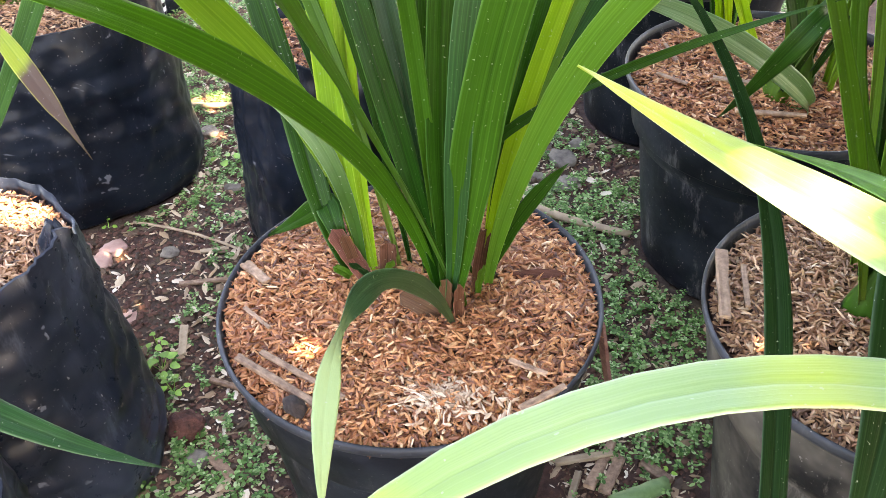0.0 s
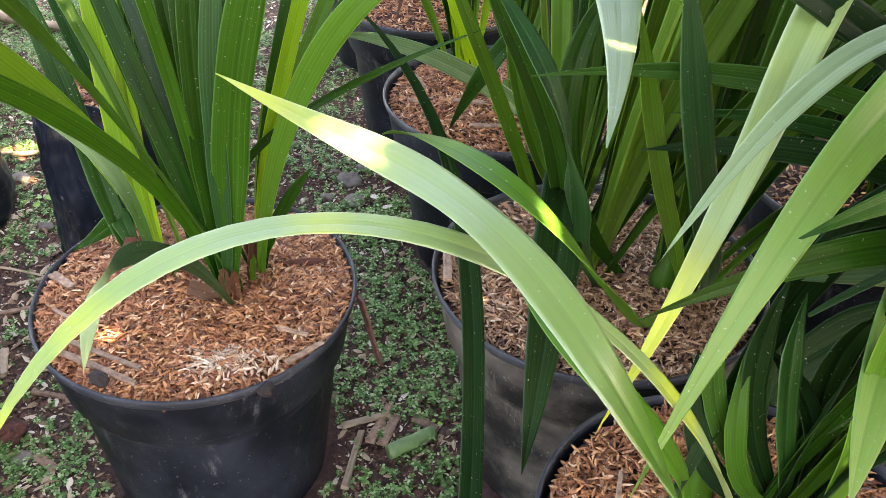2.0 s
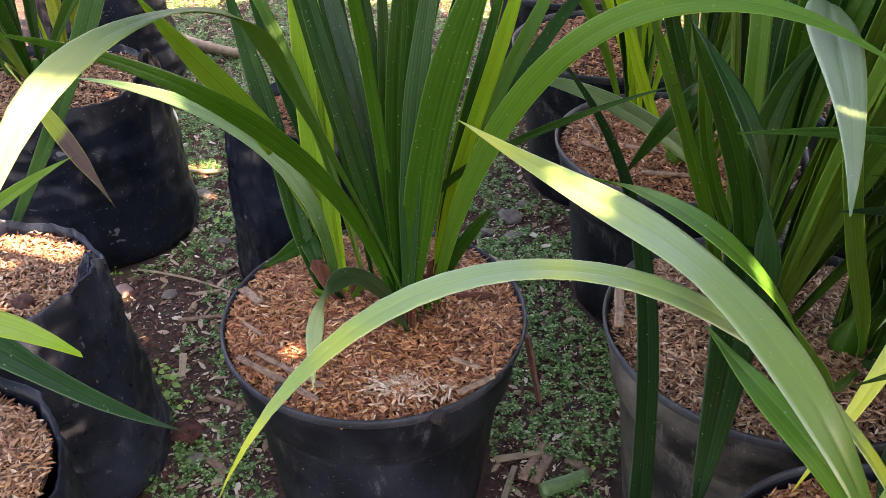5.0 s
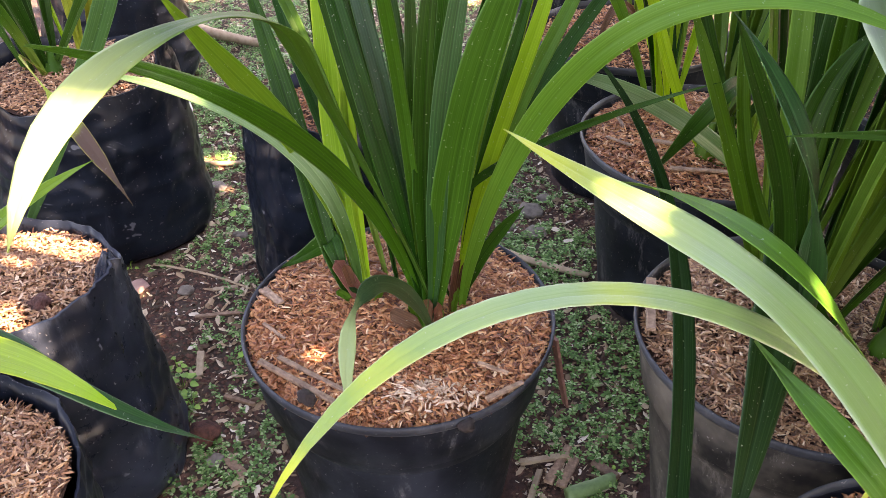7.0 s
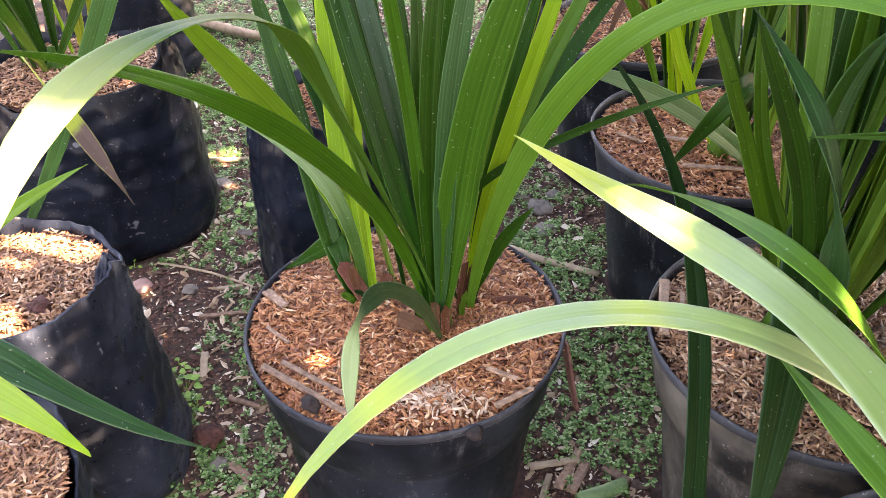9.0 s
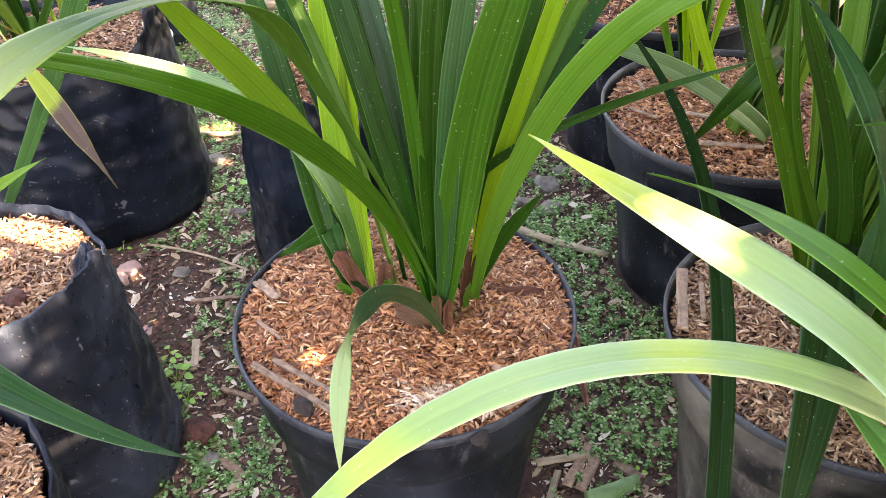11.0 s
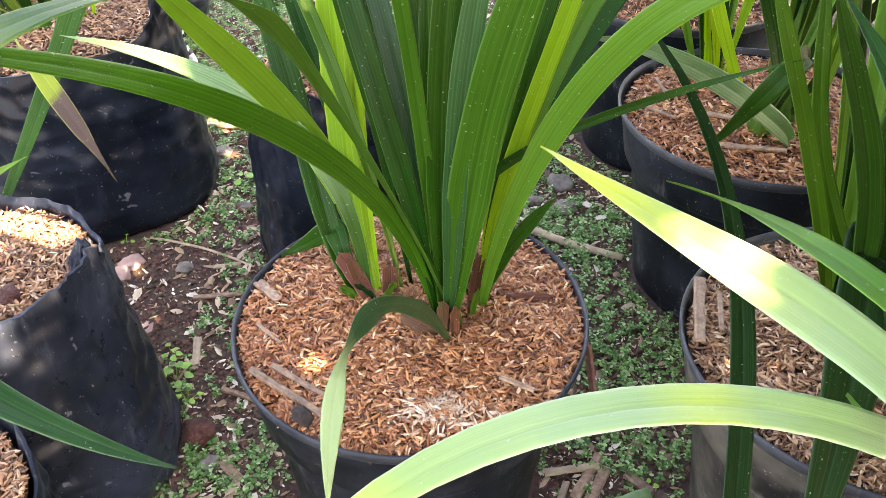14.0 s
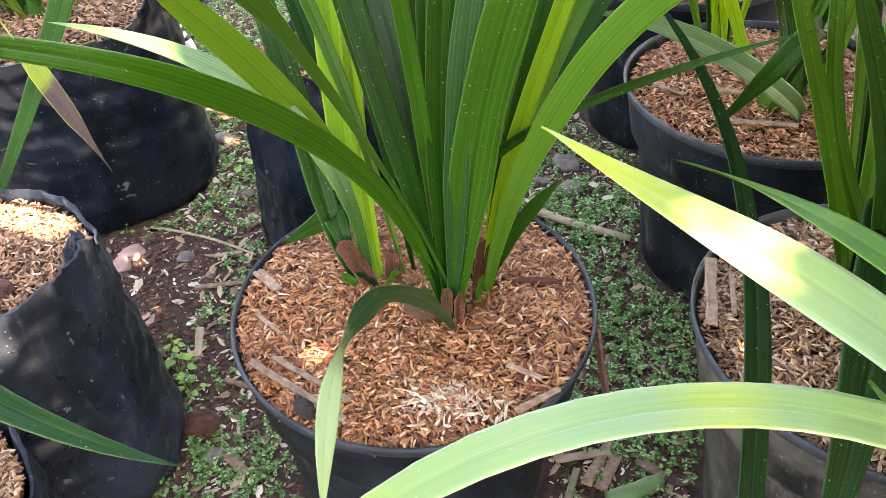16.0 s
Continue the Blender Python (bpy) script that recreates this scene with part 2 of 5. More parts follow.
HUSK = husk_material("rice_husk", ((0.05, 0.012, 0.005), (0.2, 0.06, 0.022), (0.4, 0.145, 0.052), (0.58, 0.255, 0.1), (0.7, 0.38, 0.18), (0.8, 0.57, 0.36)), (0.34, 0.095, 0.03))
HUSK_PALE = husk_material("rice_husk_pale", ((0.04, 0.014, 0.007), (0.17, 0.068, 0.031), (0.37, 0.175, 0.084), (0.55, 0.31, 0.155), (0.68, 0.45, 0.27), (0.78, 0.6, 0.41)), (0.32, 0.14, 0.06))


def plain(name, low, high, scale, rough=0.8, stretch=(1, 1, 1), bump=0.4, dist=0.002):
    k = Mat(name)
    n = k.noise(scale, 5, 0.65, k.coords(stretch))
    c = k.ramp(n, [(0.3, low), (0.7, high)])
    tint = k.noise(scale * 0.13, 3, 0.6, k.coords())
    c = k.mix(k.math("MULTIPLY", tint, 0.4), c, tuple(v * 0.6 for v in low))
    info = k.node("ShaderNodeObjectInfo").outputs["Random"]
    hue = k.node("ShaderNodeHueSaturation")
    k.link(k.math("MULTIPLY_ADD", info, 0.4, 0.8), hue.inputs["Value"])
    k.link(c, hue.inputs["Color"])
    k.colour(hue.outputs[0])
    k.rough(rough)
    k.bump(n, bump, dist)
    return k.m


# Dark brown paints in the shade seen in gaps between loose husks.
HUSK_GAP = plain("husk_gap_shade", (0.02, 0.007, 0.004), (0.09, 0.032, 0.014), 260, 0.9, bump=0.9, dist=0.003)
WOOD_CHIP = plain("split_wood", (0.13, 0.07, 0.042), (0.44, 0.28, 0.18), 130, 0.75)
WOOD_RED = plain("reddish_wood", (0.12, 0.045, 0.035), (0.3, 0.15, 0.11), 130, 0.75)
STICK_PALE = plain("pale_stick", (0.26, 0.18, 0.11), (0.48, 0.37, 0.24), 60, 0.75)
STICK_GREEN = plain("green_stem", (0.1, 0.2, 0.06), (0.22, 0.36, 0.14), 60, 0.6)
STONE = plain("grey_stone", (0.11, 0.09, 0.07), (0.3, 0.26, 0.21), 70, 0.9, bump=0.8, dist=0.004)
STONE_RED = plain("red_brick_lump", (0.035, 0.012, 0.009), (0.17, 0.06, 0.04), 90, 0.95, bump=1.0, dist=0.006)
# Pale pink holds the light of sun flecks on the red soil.
FLECK_PINK = plain("sun_fleck_pink", (0.36, 0.2, 0.16), (0.56, 0.37, 0.3), 60, 0.85)
LUMP = plain("dark_soil_lump", (0.008, 0.005, 0.004), (0.03, 0.017, 0.013), 160, 0.9, bump=0.9)


def soil_material():
    k = Mat("soil_and_moss")
    at = k.coords()
    broad, fine, grit = k.noise(3.2, 5, 0.65, at), k.noise(60, 6, 0.7, at), k.noise(260, 3, 0.6, at)
    earth = k.ramp(fine, [(0.25, (0.014, 0.008, 0.006)), (0.5, (0.05, 0.03, 0.021)), (0.8, (0.13, 0.088, 0.062))])
    red = k.ramp(fine, [(0.3, (0.026, 0.01, 0.007)), (0.7, (0.1, 0.042, 0.03))])
    earth = k.mix(k.ramp(k.noise(2.3, 4, 0.65, at), [(0.4, (0, 0, 0)), (0.56, (1, 1, 1))]), earth, red)
    moss = k.ramp(grit, [(0.3, (0.018, 0.035, 0.01)), (0.6, (0.045, 0.075, 0.022)), (0.85, (0.1, 0.13, 0.05))])
    fac = k.ramp(k.math("ADD", k.math("MULTIPLY", broad, 0.6), k.math("MULTIPLY", fine, 0.5)), [(0.54, (0, 0, 0)), (0.66, (1, 1, 1))])
    c = k.mix(k.math("MULTIPLY", fac, 0.35), earth, moss)
    k.colour(c)
    k.rough(0.9)
    k.bump(k.math("ADD", fine, k.math("MULTIPLY", grit, 0.5)), 0.8, 0.004)
    return k.m


SOIL = soil_material()


def litter_material():
    k = Mat("leaf_litter")
    isl = k.node("ShaderNodeNewGeometry").outputs["Random Per Island"]
    k.colour(k.ramp(isl, [(0.0, (0.035, 0.02, 0.011)), (0.35, (0.12, 0.068, 0.036)), (0.65, (0.32, 0.21, 0.12)), (0.88, (0.55, 0.43, 0.29)), (1.0, (0.72, 0.64, 0.52))]))
    k.rough(0.75)
    k.bump(k.noise(300, 3, 0.6, k.coords()), 0.4, 0.001)
    return k.m


LITTER = litter_material()


def weed_material():
    k = Mat("weed_green")
    isl = k.node("ShaderNodeNewGeometry").outputs["Random Per Island"]
    c = k.ramp(isl, [(0.0, (0.03, 0.11, 0.02)), (0.5, (0.105, 0.26, 0.055)), (0.85, (0.25, 0.43, 0.15)), (1.0, (0.46, 0.6, 0.3))])
    k.colour(c)
    k.rough(0.55)
    tr = k.node("ShaderNodeBsdfTranslucent")
    k.link(c, tr.inputs[0])
    mx = k.node("ShaderNodeMixShader")
    mx.inputs[0].default_value = 0.3
    k.link(k.b.outputs[0], mx.inputs[1])
    k.link(tr.outputs[0], mx.inputs[2])
    k.link(mx.outputs[0], k.t.nodes["Material Output"].inputs[0])
    return k.m


WEED = weed_material()
WHITE_SHEET = plain("white_plastic_sheet", (0.7, 0.7, 0.7), (0.85, 0.85, 0.84), 20, 0.5, bump=0.15)


# ---- helpers for meshes ----
def mesh_object(name, verts, faces, material, parent=None, smooth=True, uvs=None):
    me = bpy.data.meshes.new(name)
    me.from_pydata(verts, [], faces)
    if uvs is not None:
        layer = me.uv_layers.new(name="UVMap")
        loops = np.empty(len(me.loops), dtype=np.int32)
        me.loops.foreach_get("vertex_index", loops)
        layer.data.foreach_set("uv", np.asarray(uvs, dtype=np.float32)[loops].ravel())
    if smooth:
        me.polygons.foreach_set("use_smooth", [True] * len(me.polygons))
    me.materials.append(material)
    me.update()
    ob = new(name, me)
    if parent is not None:
        ob.parent = parent
    return ob


def lathe(profile, seg=64, wobble=None):
    """Verts and faces of a turned profile of (radius, height); wobble(angle, radius, height) gives a place."""
    verts, faces = [], []
    for r, z in profile:
        for i in range(seg):
            a = 2 * math.pi * i / seg
            verts.append(wobble(a, r, z) if wobble else (r * math.cos(a), r * math.sin(a), z))
    n = len(profile)
    for j in range(n - 1):
        for i in range(seg):
            k = (i + 1) % seg
            faces.append((j * seg + i, j * seg + k, (j + 1) * seg + k, (j + 1) * seg + i))
    return verts, faces


# ---- ground ----
def ground_height(x, y):
    h = 0.006 * noise.noise(Vector((x * 4, y * 4, 0))) + 0.0035 * noise.noise(Vector((x * 17, y * 17, 3))) + 0.0015 * noise.noise(Vector((x * 60, y * 60, 5)))
    return h


def build_ground():
    xs = sorted(set([-400, -60, -15, -5, -2.4] + [round(-1.6 + 0.0125 * i, 4) for i in range(257)] + [2.4, 5, 15, 60, 400]))
    ys = sorted(set([-400, -60, -15, -5, -1.5, -0.6] + [round(-0.1 + 0.0125 * i, 4) for i in range(193)] + [2.8, 3.5, 5, 15, 60, 400]))
    verts = [(x, y, ground_height(x, y) if abs(x) < 1.7 and -0.2 < y < 2.4 else 0.0) for y in ys for x in xs]
    w = len(xs)
    faces = [(j * w + i, j * w + i + 1, (j + 1) * w + i + 1, (j + 1) * w + i) for j in range(len(ys) - 1) for i in range(w - 1)]
    return tagged(mesh_object("ground", verts, faces, SOIL), "bare brown soil with moss patches and litter", "ground", kind="structure")


build_ground()


# ---- pots, bags and their husk filling ----
def husks(count, place, rng, size=0.0106):
    """Rice hulls: small pointed boats lying every way."""
    verts, faces = [], []
    for _ in range(count):
        x, y, z = place(rng)
        ln, wd, th = size * rng.uniform(0.72, 1.22), size * rng.uniform(0.2, 0.3), size * rng.uniform(0.07, 0.13)
        kind = rng.random()
        if kind < 0.05:
            ln, wd = ln * 1.6, wd * 0.7
        elif kind < 0.16:
            ln, wd = ln * 0.55, wd * 0.7
        bow = rng.uniform(-0.08, 0.14) * ln
        m = Matrix.Translation((x, y, z)) @ Euler((rng.gauss(0, 0.6), rng.gauss(0, 0.3), rng.uniform(0, 6.283))).to_matrix().to_4x4()
        b = len(verts)
        for p, q, h in ((-0.5, 0.0, 0.0), (-0.24, 0.46, 0.1), (0.2, 0.5, 0.1), (0.5, 0.0, 0.0), (0.22, -0.5, 0.1), (-0.22, -0.46, 0.1), (-0.2, 0.0, 1.0), (0.24, 0.0, 0.95)):
            verts.append(m @ Vector((ln * p, wd * q + bow * (0.25 - p * p), th * h)))
        for f in ((0, 5, 6), (0, 6, 1), (1, 6, 7, 2), (5, 4, 7, 6), (2, 7, 3), (4, 3, 7)):
            faces.append(tuple(b + i for i in f))
    return verts, faces


def mulch(name, cx, cy, z, rx, ry, count, material, seed, dome=0.008, slope=(0, 0), label=""):
    """A bed of husks: a low mound coloured dark as shade between hulls, with loose ones heaped over it."""
    rng = random.Random(seed)

    def top(u, v):
        d = math.hypot(u / rx, v / ry)
        return z + dome * (1 - d * d) + slope[0] * u + slope[1] * v + 0.004 * noise.noise(Vector((u * 22 + seed, v * 22, 0))) + 0.002 * noise.noise(Vector((u * 70 + seed, v * 70, 4)))

    verts, faces = [(0, 0, top(0, 0))], []
    rings, seg = 14, 56
    for j in range(1, rings + 1):
        for i in range(seg):
            a, d = 2 * math.pi * i / seg, j / rings
            u, v = rx * d * math.cos(a), ry * d * math.sin(a)
            verts.append((u, v, top(u, v)))
    for i in range(seg):
        faces.append((0, 1 + i, 1 + (i + 1) % seg))
    for j in range(rings - 1):
        for i in range(seg):
            a, b = 1 + j * seg, 1 + (j + 1) * seg
            k = (i + 1) % seg
            faces.append((a + i, b + i, b + k, a + k))

    def place(r):
        a, d = r.uniform(0, 6.2832), math.sqrt(r.random())
        u, v = rx * d * math.cos(a) * 0.985, ry * d * math.sin(a) * 0.985
        return u, v, top(u, v) + r.uniform(0.0, 0.0075)

    hv, hf = husks(count, place, rng)
    n = len(verts)
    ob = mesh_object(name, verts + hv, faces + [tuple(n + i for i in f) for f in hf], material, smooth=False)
    ob.data.materials.append(HUSK_GAP)
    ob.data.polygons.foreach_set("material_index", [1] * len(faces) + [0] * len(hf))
    ob.location = (cx, cy, 0)
    return tagged(ob, label or "bed of loose orange-brown rice husk mulch", "mulch", kind="stuff")


def flower_pot(cx, cy, rx, h, oval=1.0, material=POT, label="", tilt=(0, 0), group="nursery pots"):
    """Round nursery pot: rolled lip, deep collar, step, tapering wall, inner wall."""
    base = tagged(new("flower_pot"), label, "flower pot", group)
    base.location = (cx, cy, 0)
    base.rotation_euler = (radians(tilt[0]), radians(tilt[1]), 0)

    def wob(a, r, z):
        k = 1 + 0.006 * math.sin(2 * a + cx * 9) + 0.004 * math.sin(3 * a + cy * 7)
        return r * k * math.cos(a), r * k * oval * math.sin(a), z

    s = rx
    wall = [(0.0, 0.004), (s * 0.66, 0.004), (s * 0.70, 0.0), (s * 0.725, 0.004), (s * 0.73, 0.012), (s * 0.80, h * 0.40), (s * 0.845, h * 0.66), (s * 0.862, h * 0.715),
            (s * 0.90, h * 0.728), (s * 0.915, h * 0.74), (s * 0.955, h * 0.90), (s * 0.968, h - 0.010)]
    lip = [(s * 0.966, h - 0.012), (s * 0.988, h - 0.009), (s * 0.998, h - 0.005), (s, h - 0.001), (s * 0.994, h + 0.001), (s * 0.983, h + 0.001), (s * 0.976, h - 0.003), (s * 0.966, h - 0.012)]
    inner = [(s * 0.97, h - 0.006), (s * 0.94, h - 0.03), (s * 0.9, h * 0.72), (s * 0.8, h * 0.6)]
    v, f = lathe(wall, 72, wob)
    mesh_object("wall", v, f, material, base)
    v, f = lathe(lip, 72, wob)
    mesh_object("rim", v, f, POT_RIM, base)
    v, f = lathe(inner, 72, wob)
    mesh_object("inner_wall", v, f, material, base)
    return base


def grow_bag(cx, cy, r_low, r_top, h, seed, oval=1.0, turn=0.0, peak=None, label="", group="grow bags", material=BAG):
    """Black polythene bag of husk: slumped foot, creased wall, thin uneven mouth; peak=(angle, lift, pull, tuft) pinches a corner up."""
    base = tagged(new("grow_bag"), label, "grow bag", group)
    base.location = (cx, cy, 0)
    base.rotation_euler = (0, 0, radians(turn))

    def wob(a, r, z):
        t = z / h
        sq = 1 + 0.05 * math.cos(4 * a + 0.6) * (1 - 0.5 * t)
        cr = 0.007 * noise.noise(Vector((math.cos(a) * 2.2, math.sin(a) * 2.2, z * 9 + seed))) + 0.004 * noise.noise(Vector((a * 1.5, z * 46, seed + 7)))
        cr += 0.0016 * noise.noise(Vector((math.cos(a) * 9, math.sin(a) * 9, z * 60 + seed * 2)))
        ridge = 1 - abs(noise.noise(Vector((math.cos(a) * 3.4 + z * 5, math.sin(a) * 3.4, z * 13 + seed * 3)))) * 2
        cr += 0.0028 * max(0.0, ridge) ** 3
        ridge = 1 - abs(noise.noise(Vector((math.cos(a) * 7 - z * 9, math.sin(a) * 7, z * 22 + seed * 5)))) * 2
        cr += 0.0012 * max(0.0, ridge) ** 2
        rr = (r + cr) * sq
        zz = z
        if t > 0.55:
            zz += (t - 0.55) / 0.45 * 0.013 * math.sin(2 * a + seed) + 0.006 * (t - 0.55) / 0.45 * math.sin(5 * a + seed)
            if peak:
                d = (a - radians(peak[0]) + math.pi) % (2 * math.pi) - math.pi
                g = math.exp(-(d / 0.2) ** 2) * max(0.0, (t - 0.55) / 0.45) ** 1.5
                tuft = math.exp(-(d / 0.075) ** 2) * max(0.0, (t - 0.8) / 0.2) ** 2
                zz += peak[1] * g + peak[3] * tuft
                crump = noise.noise(Vector((d * 30, z * 90, seed))) + 0.6 * noise.noise(Vector((d * 70, z * 160, seed + 2)))
                rr += 0.0065 * crump * math.exp(-(d / 0.32) ** 2) * max(0.0, (t - 0.7) / 0.3)
                rr += peak[2] * g - 0.4 * peak[3] * tuft + 0.004 * tuft * math.sin(26 * d)
        return rr * math.cos(a), rr * oval * math.sin(a), max(zz, 0.0)

    prof = [(0.0, 0.0), (r_low * 0.9, 0.0)]
    for i in range(64):
        t = i / 63
        r = r_low * 0.94 + 0.06 * r_low * math.sin(min(1, t * 5) * math.pi / 2) + (r_top - r_low) * t ** 1.2
        prof.append((r, 0.004 + (h - 0.004) * t))
    v, f = lathe(prof, 180, wob)
    mesh_object("wall", v, f, material, base)
    mouth = [(r_top, h), (r_top - 0.0022, h + 0.0006), (r_top - 0.003, h - 0.02), (r_top - 0.008, h - 0.07)]
    v, f = lathe(mouth, 180, wob)
    mesh_object("mouth", v, f, material, base)
    return base


def tied_corner(bag, x, y, z, tall, wide, seed):
    """The bag's corner, gathered and crumpled into a short ear."""
    verts, faces = [], []
    rings, seg = 26, 44
    for j in range(rings):
        t = j / (rings - 1)
        r = wide * (1.15 - 1.25 * t + 0.75 * t * t) * (1 - 0.5 * max(0.0, t - 0.8) / 0.2)
        for i in range(seg):
            a = 2 * math.pi * i / seg
            k = 1 + 0.22 * math.sin(5 * a + 3 * t) + 0.12 * math.sin(9 * a - 5 * t + seed) + 0.3 * noise.noise(Vector((math.cos(a) * 2.5, math.sin(a) * 2.5, t * 5 + seed)))
            verts.append((x + 0.008 * t + r * k * math.cos(a), y + r * k * math.sin(a) * 0.8, z + tall * t + 0.003 * math.sin(3 * a)))
    for j in range(rings - 1):
        for i in range(seg):
            k = (i + 1) % seg
            faces.append((j * seg + i, j * seg + k, (j + 1) * seg + k, (j + 1) * seg + i))
    faces.append(tuple((rings - 1) * seg + i for i in range(seg)))
    return tagged(mesh_object("gathered_corner", verts, faces, BAG_EAR, bag), "crumpled gathered corner of polythene")


flower_pot(0.008, 0.581, 0.156, 0.237, 1.06, label="round black plastic nursery pot full of rice husk")
mulch("husk_mulch", 0.008, 0.581, 0.2275, 0.152, 0.161, 20088, HUSK, 1, label="loose orange-brown rice husks filling the black pot")
flower_pot(0.402, 0.540, 0.166, 0.25, 1.0, POT_DUSTY, "dusty round black plastic nursery pot with husk mulch")
mulch("husk_mulch", 0.402, 0.540, 0.237, 0.158, 0.158, 12555, HUSK_PALE, 2, label="paler rice husks with moss bits in the dusty pot")
flower_pot(0.396, 0.946, 0.168, 0.25, 1.0, POT, "round black plastic nursery pot with dusty wall")
mulch("husk_mulch", 0.396, 0.946, 0.236, 0.16, 0.16, 10044, HUSK, 3)
flower_pot(0.350, 1.30, 0.16, 0.26, 1.0, POT, "dusty black nursery pot further back in the row")
mulch("husk_mulch", 0.350, 1.30, 0.246, 0.152, 0.152, 3766, HUSK, 4)
flower_pot(0.412, 0.214, 0.15, 0.245, 1.0, POT, "round black nursery pot at the row's end")
mulch("husk_mulch", 0.412, 0.214, 0.233, 0.142, 0.142, 10044, HUSK, 5)
tied_bag = grow_bag(-0.40, 0.605, 0.152, 0.118, 0.262, 3, peak=(-4, 0.016, 0.008, 0.006), label="creased black polythene grow bag with a pinched corner", material=BAG_SHEEN)
tied_corner(tied_bag, 0.109, -0.004, 0.243, 0.05, 0.014, 4)
mulch("husk_mulch", -0.40, 0.605, 0.238, 0.112, 0.112, 7114, HUSK_PALE, 6)
grow_bag(-0.50, 1.13, 0.165, 0.14, 0.27, 8, peak=(-10, 0.03, 0.0, 0.0), label="large black polythene grow bag with a peaked mouth")
mulch("husk_mulch", -0.50, 1.13, 0.25, 0.135, 0.135, 4185, HUSK_PALE, 7)
grow_bag(-0.125, 0.985, 0.105, 0.095, 0.275, 5, label="narrow black polythene grow bag behind the pot")
mulch("husk_mulch", -0.125, 0.985, 0.258, 0.09, 0.09, 1674, HUSK, 8)
grow_bag(-0.335, 0.328, 0.125, 0.104, 0.272, 11, label="black polythene grow bag filled with husks")
mulch("husk_mulch", -0.335, 0.328, 0.254, 0.099, 0.099, 7114, HUSK_PALE, 9)

flower_pot(0.80, 0.30, 0.155, 0.245, 1.0, POT_DUSTY, "dusty black nursery pot in the outer row")
mulch("husk_mulch", 0.80, 0.30, 0.233, 0.147, 0.147, 1506, HUSK_PALE, 12)
flower_pot(0.79, 0.68, 0.16, 0.25, 1.0, POT, "black nursery pot deep among the leaves")
mulch("husk_mulch", 0.79, 0.68, 0.238, 0.152, 0.152, 1506, HUSK, 13)
flower_pot(0.77, 1.06, 0.16, 0.25, 1.0, POT, "black nursery pot far among the leaves")
mulch("husk_mulch", 0.77, 1.06, 0.238, 0.152, 0.152, 1255, HUSK, 14)
flower_pot(0.32, 1.68, 0.16, 0.25, 1.0, POT, "black nursery pot at the far end of the row")
mulch("husk_mulch", 0.32, 1.68, 0.238, 0.152, 0.152, 1255, HUSK, 15)
grow_bag(-0.66, 1.74, 0.16, 0.13, 0.27, 15, label="black polythene grow bag far behind")
mulch("husk_mulch", -0.66, 1.74, 0.252, 0.125, 0.125, 1255, HUSK_PALE, 16)

flower_pot(0.22, 0.02, 0.10, 0.13, 1.0, POT, "small black nursery pot with a narrow plant")
mulch("husk_mulch", 0.22, 0.02, 0.115, 0.094, 0.094, 945, HUSK, 17)


# ---- orchid plants ----
def bezier(p, n):
    """Places and directions along a Bezier curve of any degree."""
    out, d = [], len(p) - 1
    for i in range(n):
        u = i / (n - 1)
        rows = list(p)
        while len(rows) > 2:
            rows = [rows[k].lerp(rows[k + 1], u) for k in range(len(rows) - 1)]
        way = rows[1] - rows[0]
        out.append((rows[0].lerp(rows[1], u), way.normalized() if way.length > 1e-7 else Vector((0, 0, 1))))
    return out


FACE = Vector((0.05, -0.8, 0.55))
ARCHED = Vector((0.1, -0.25, 0.96))


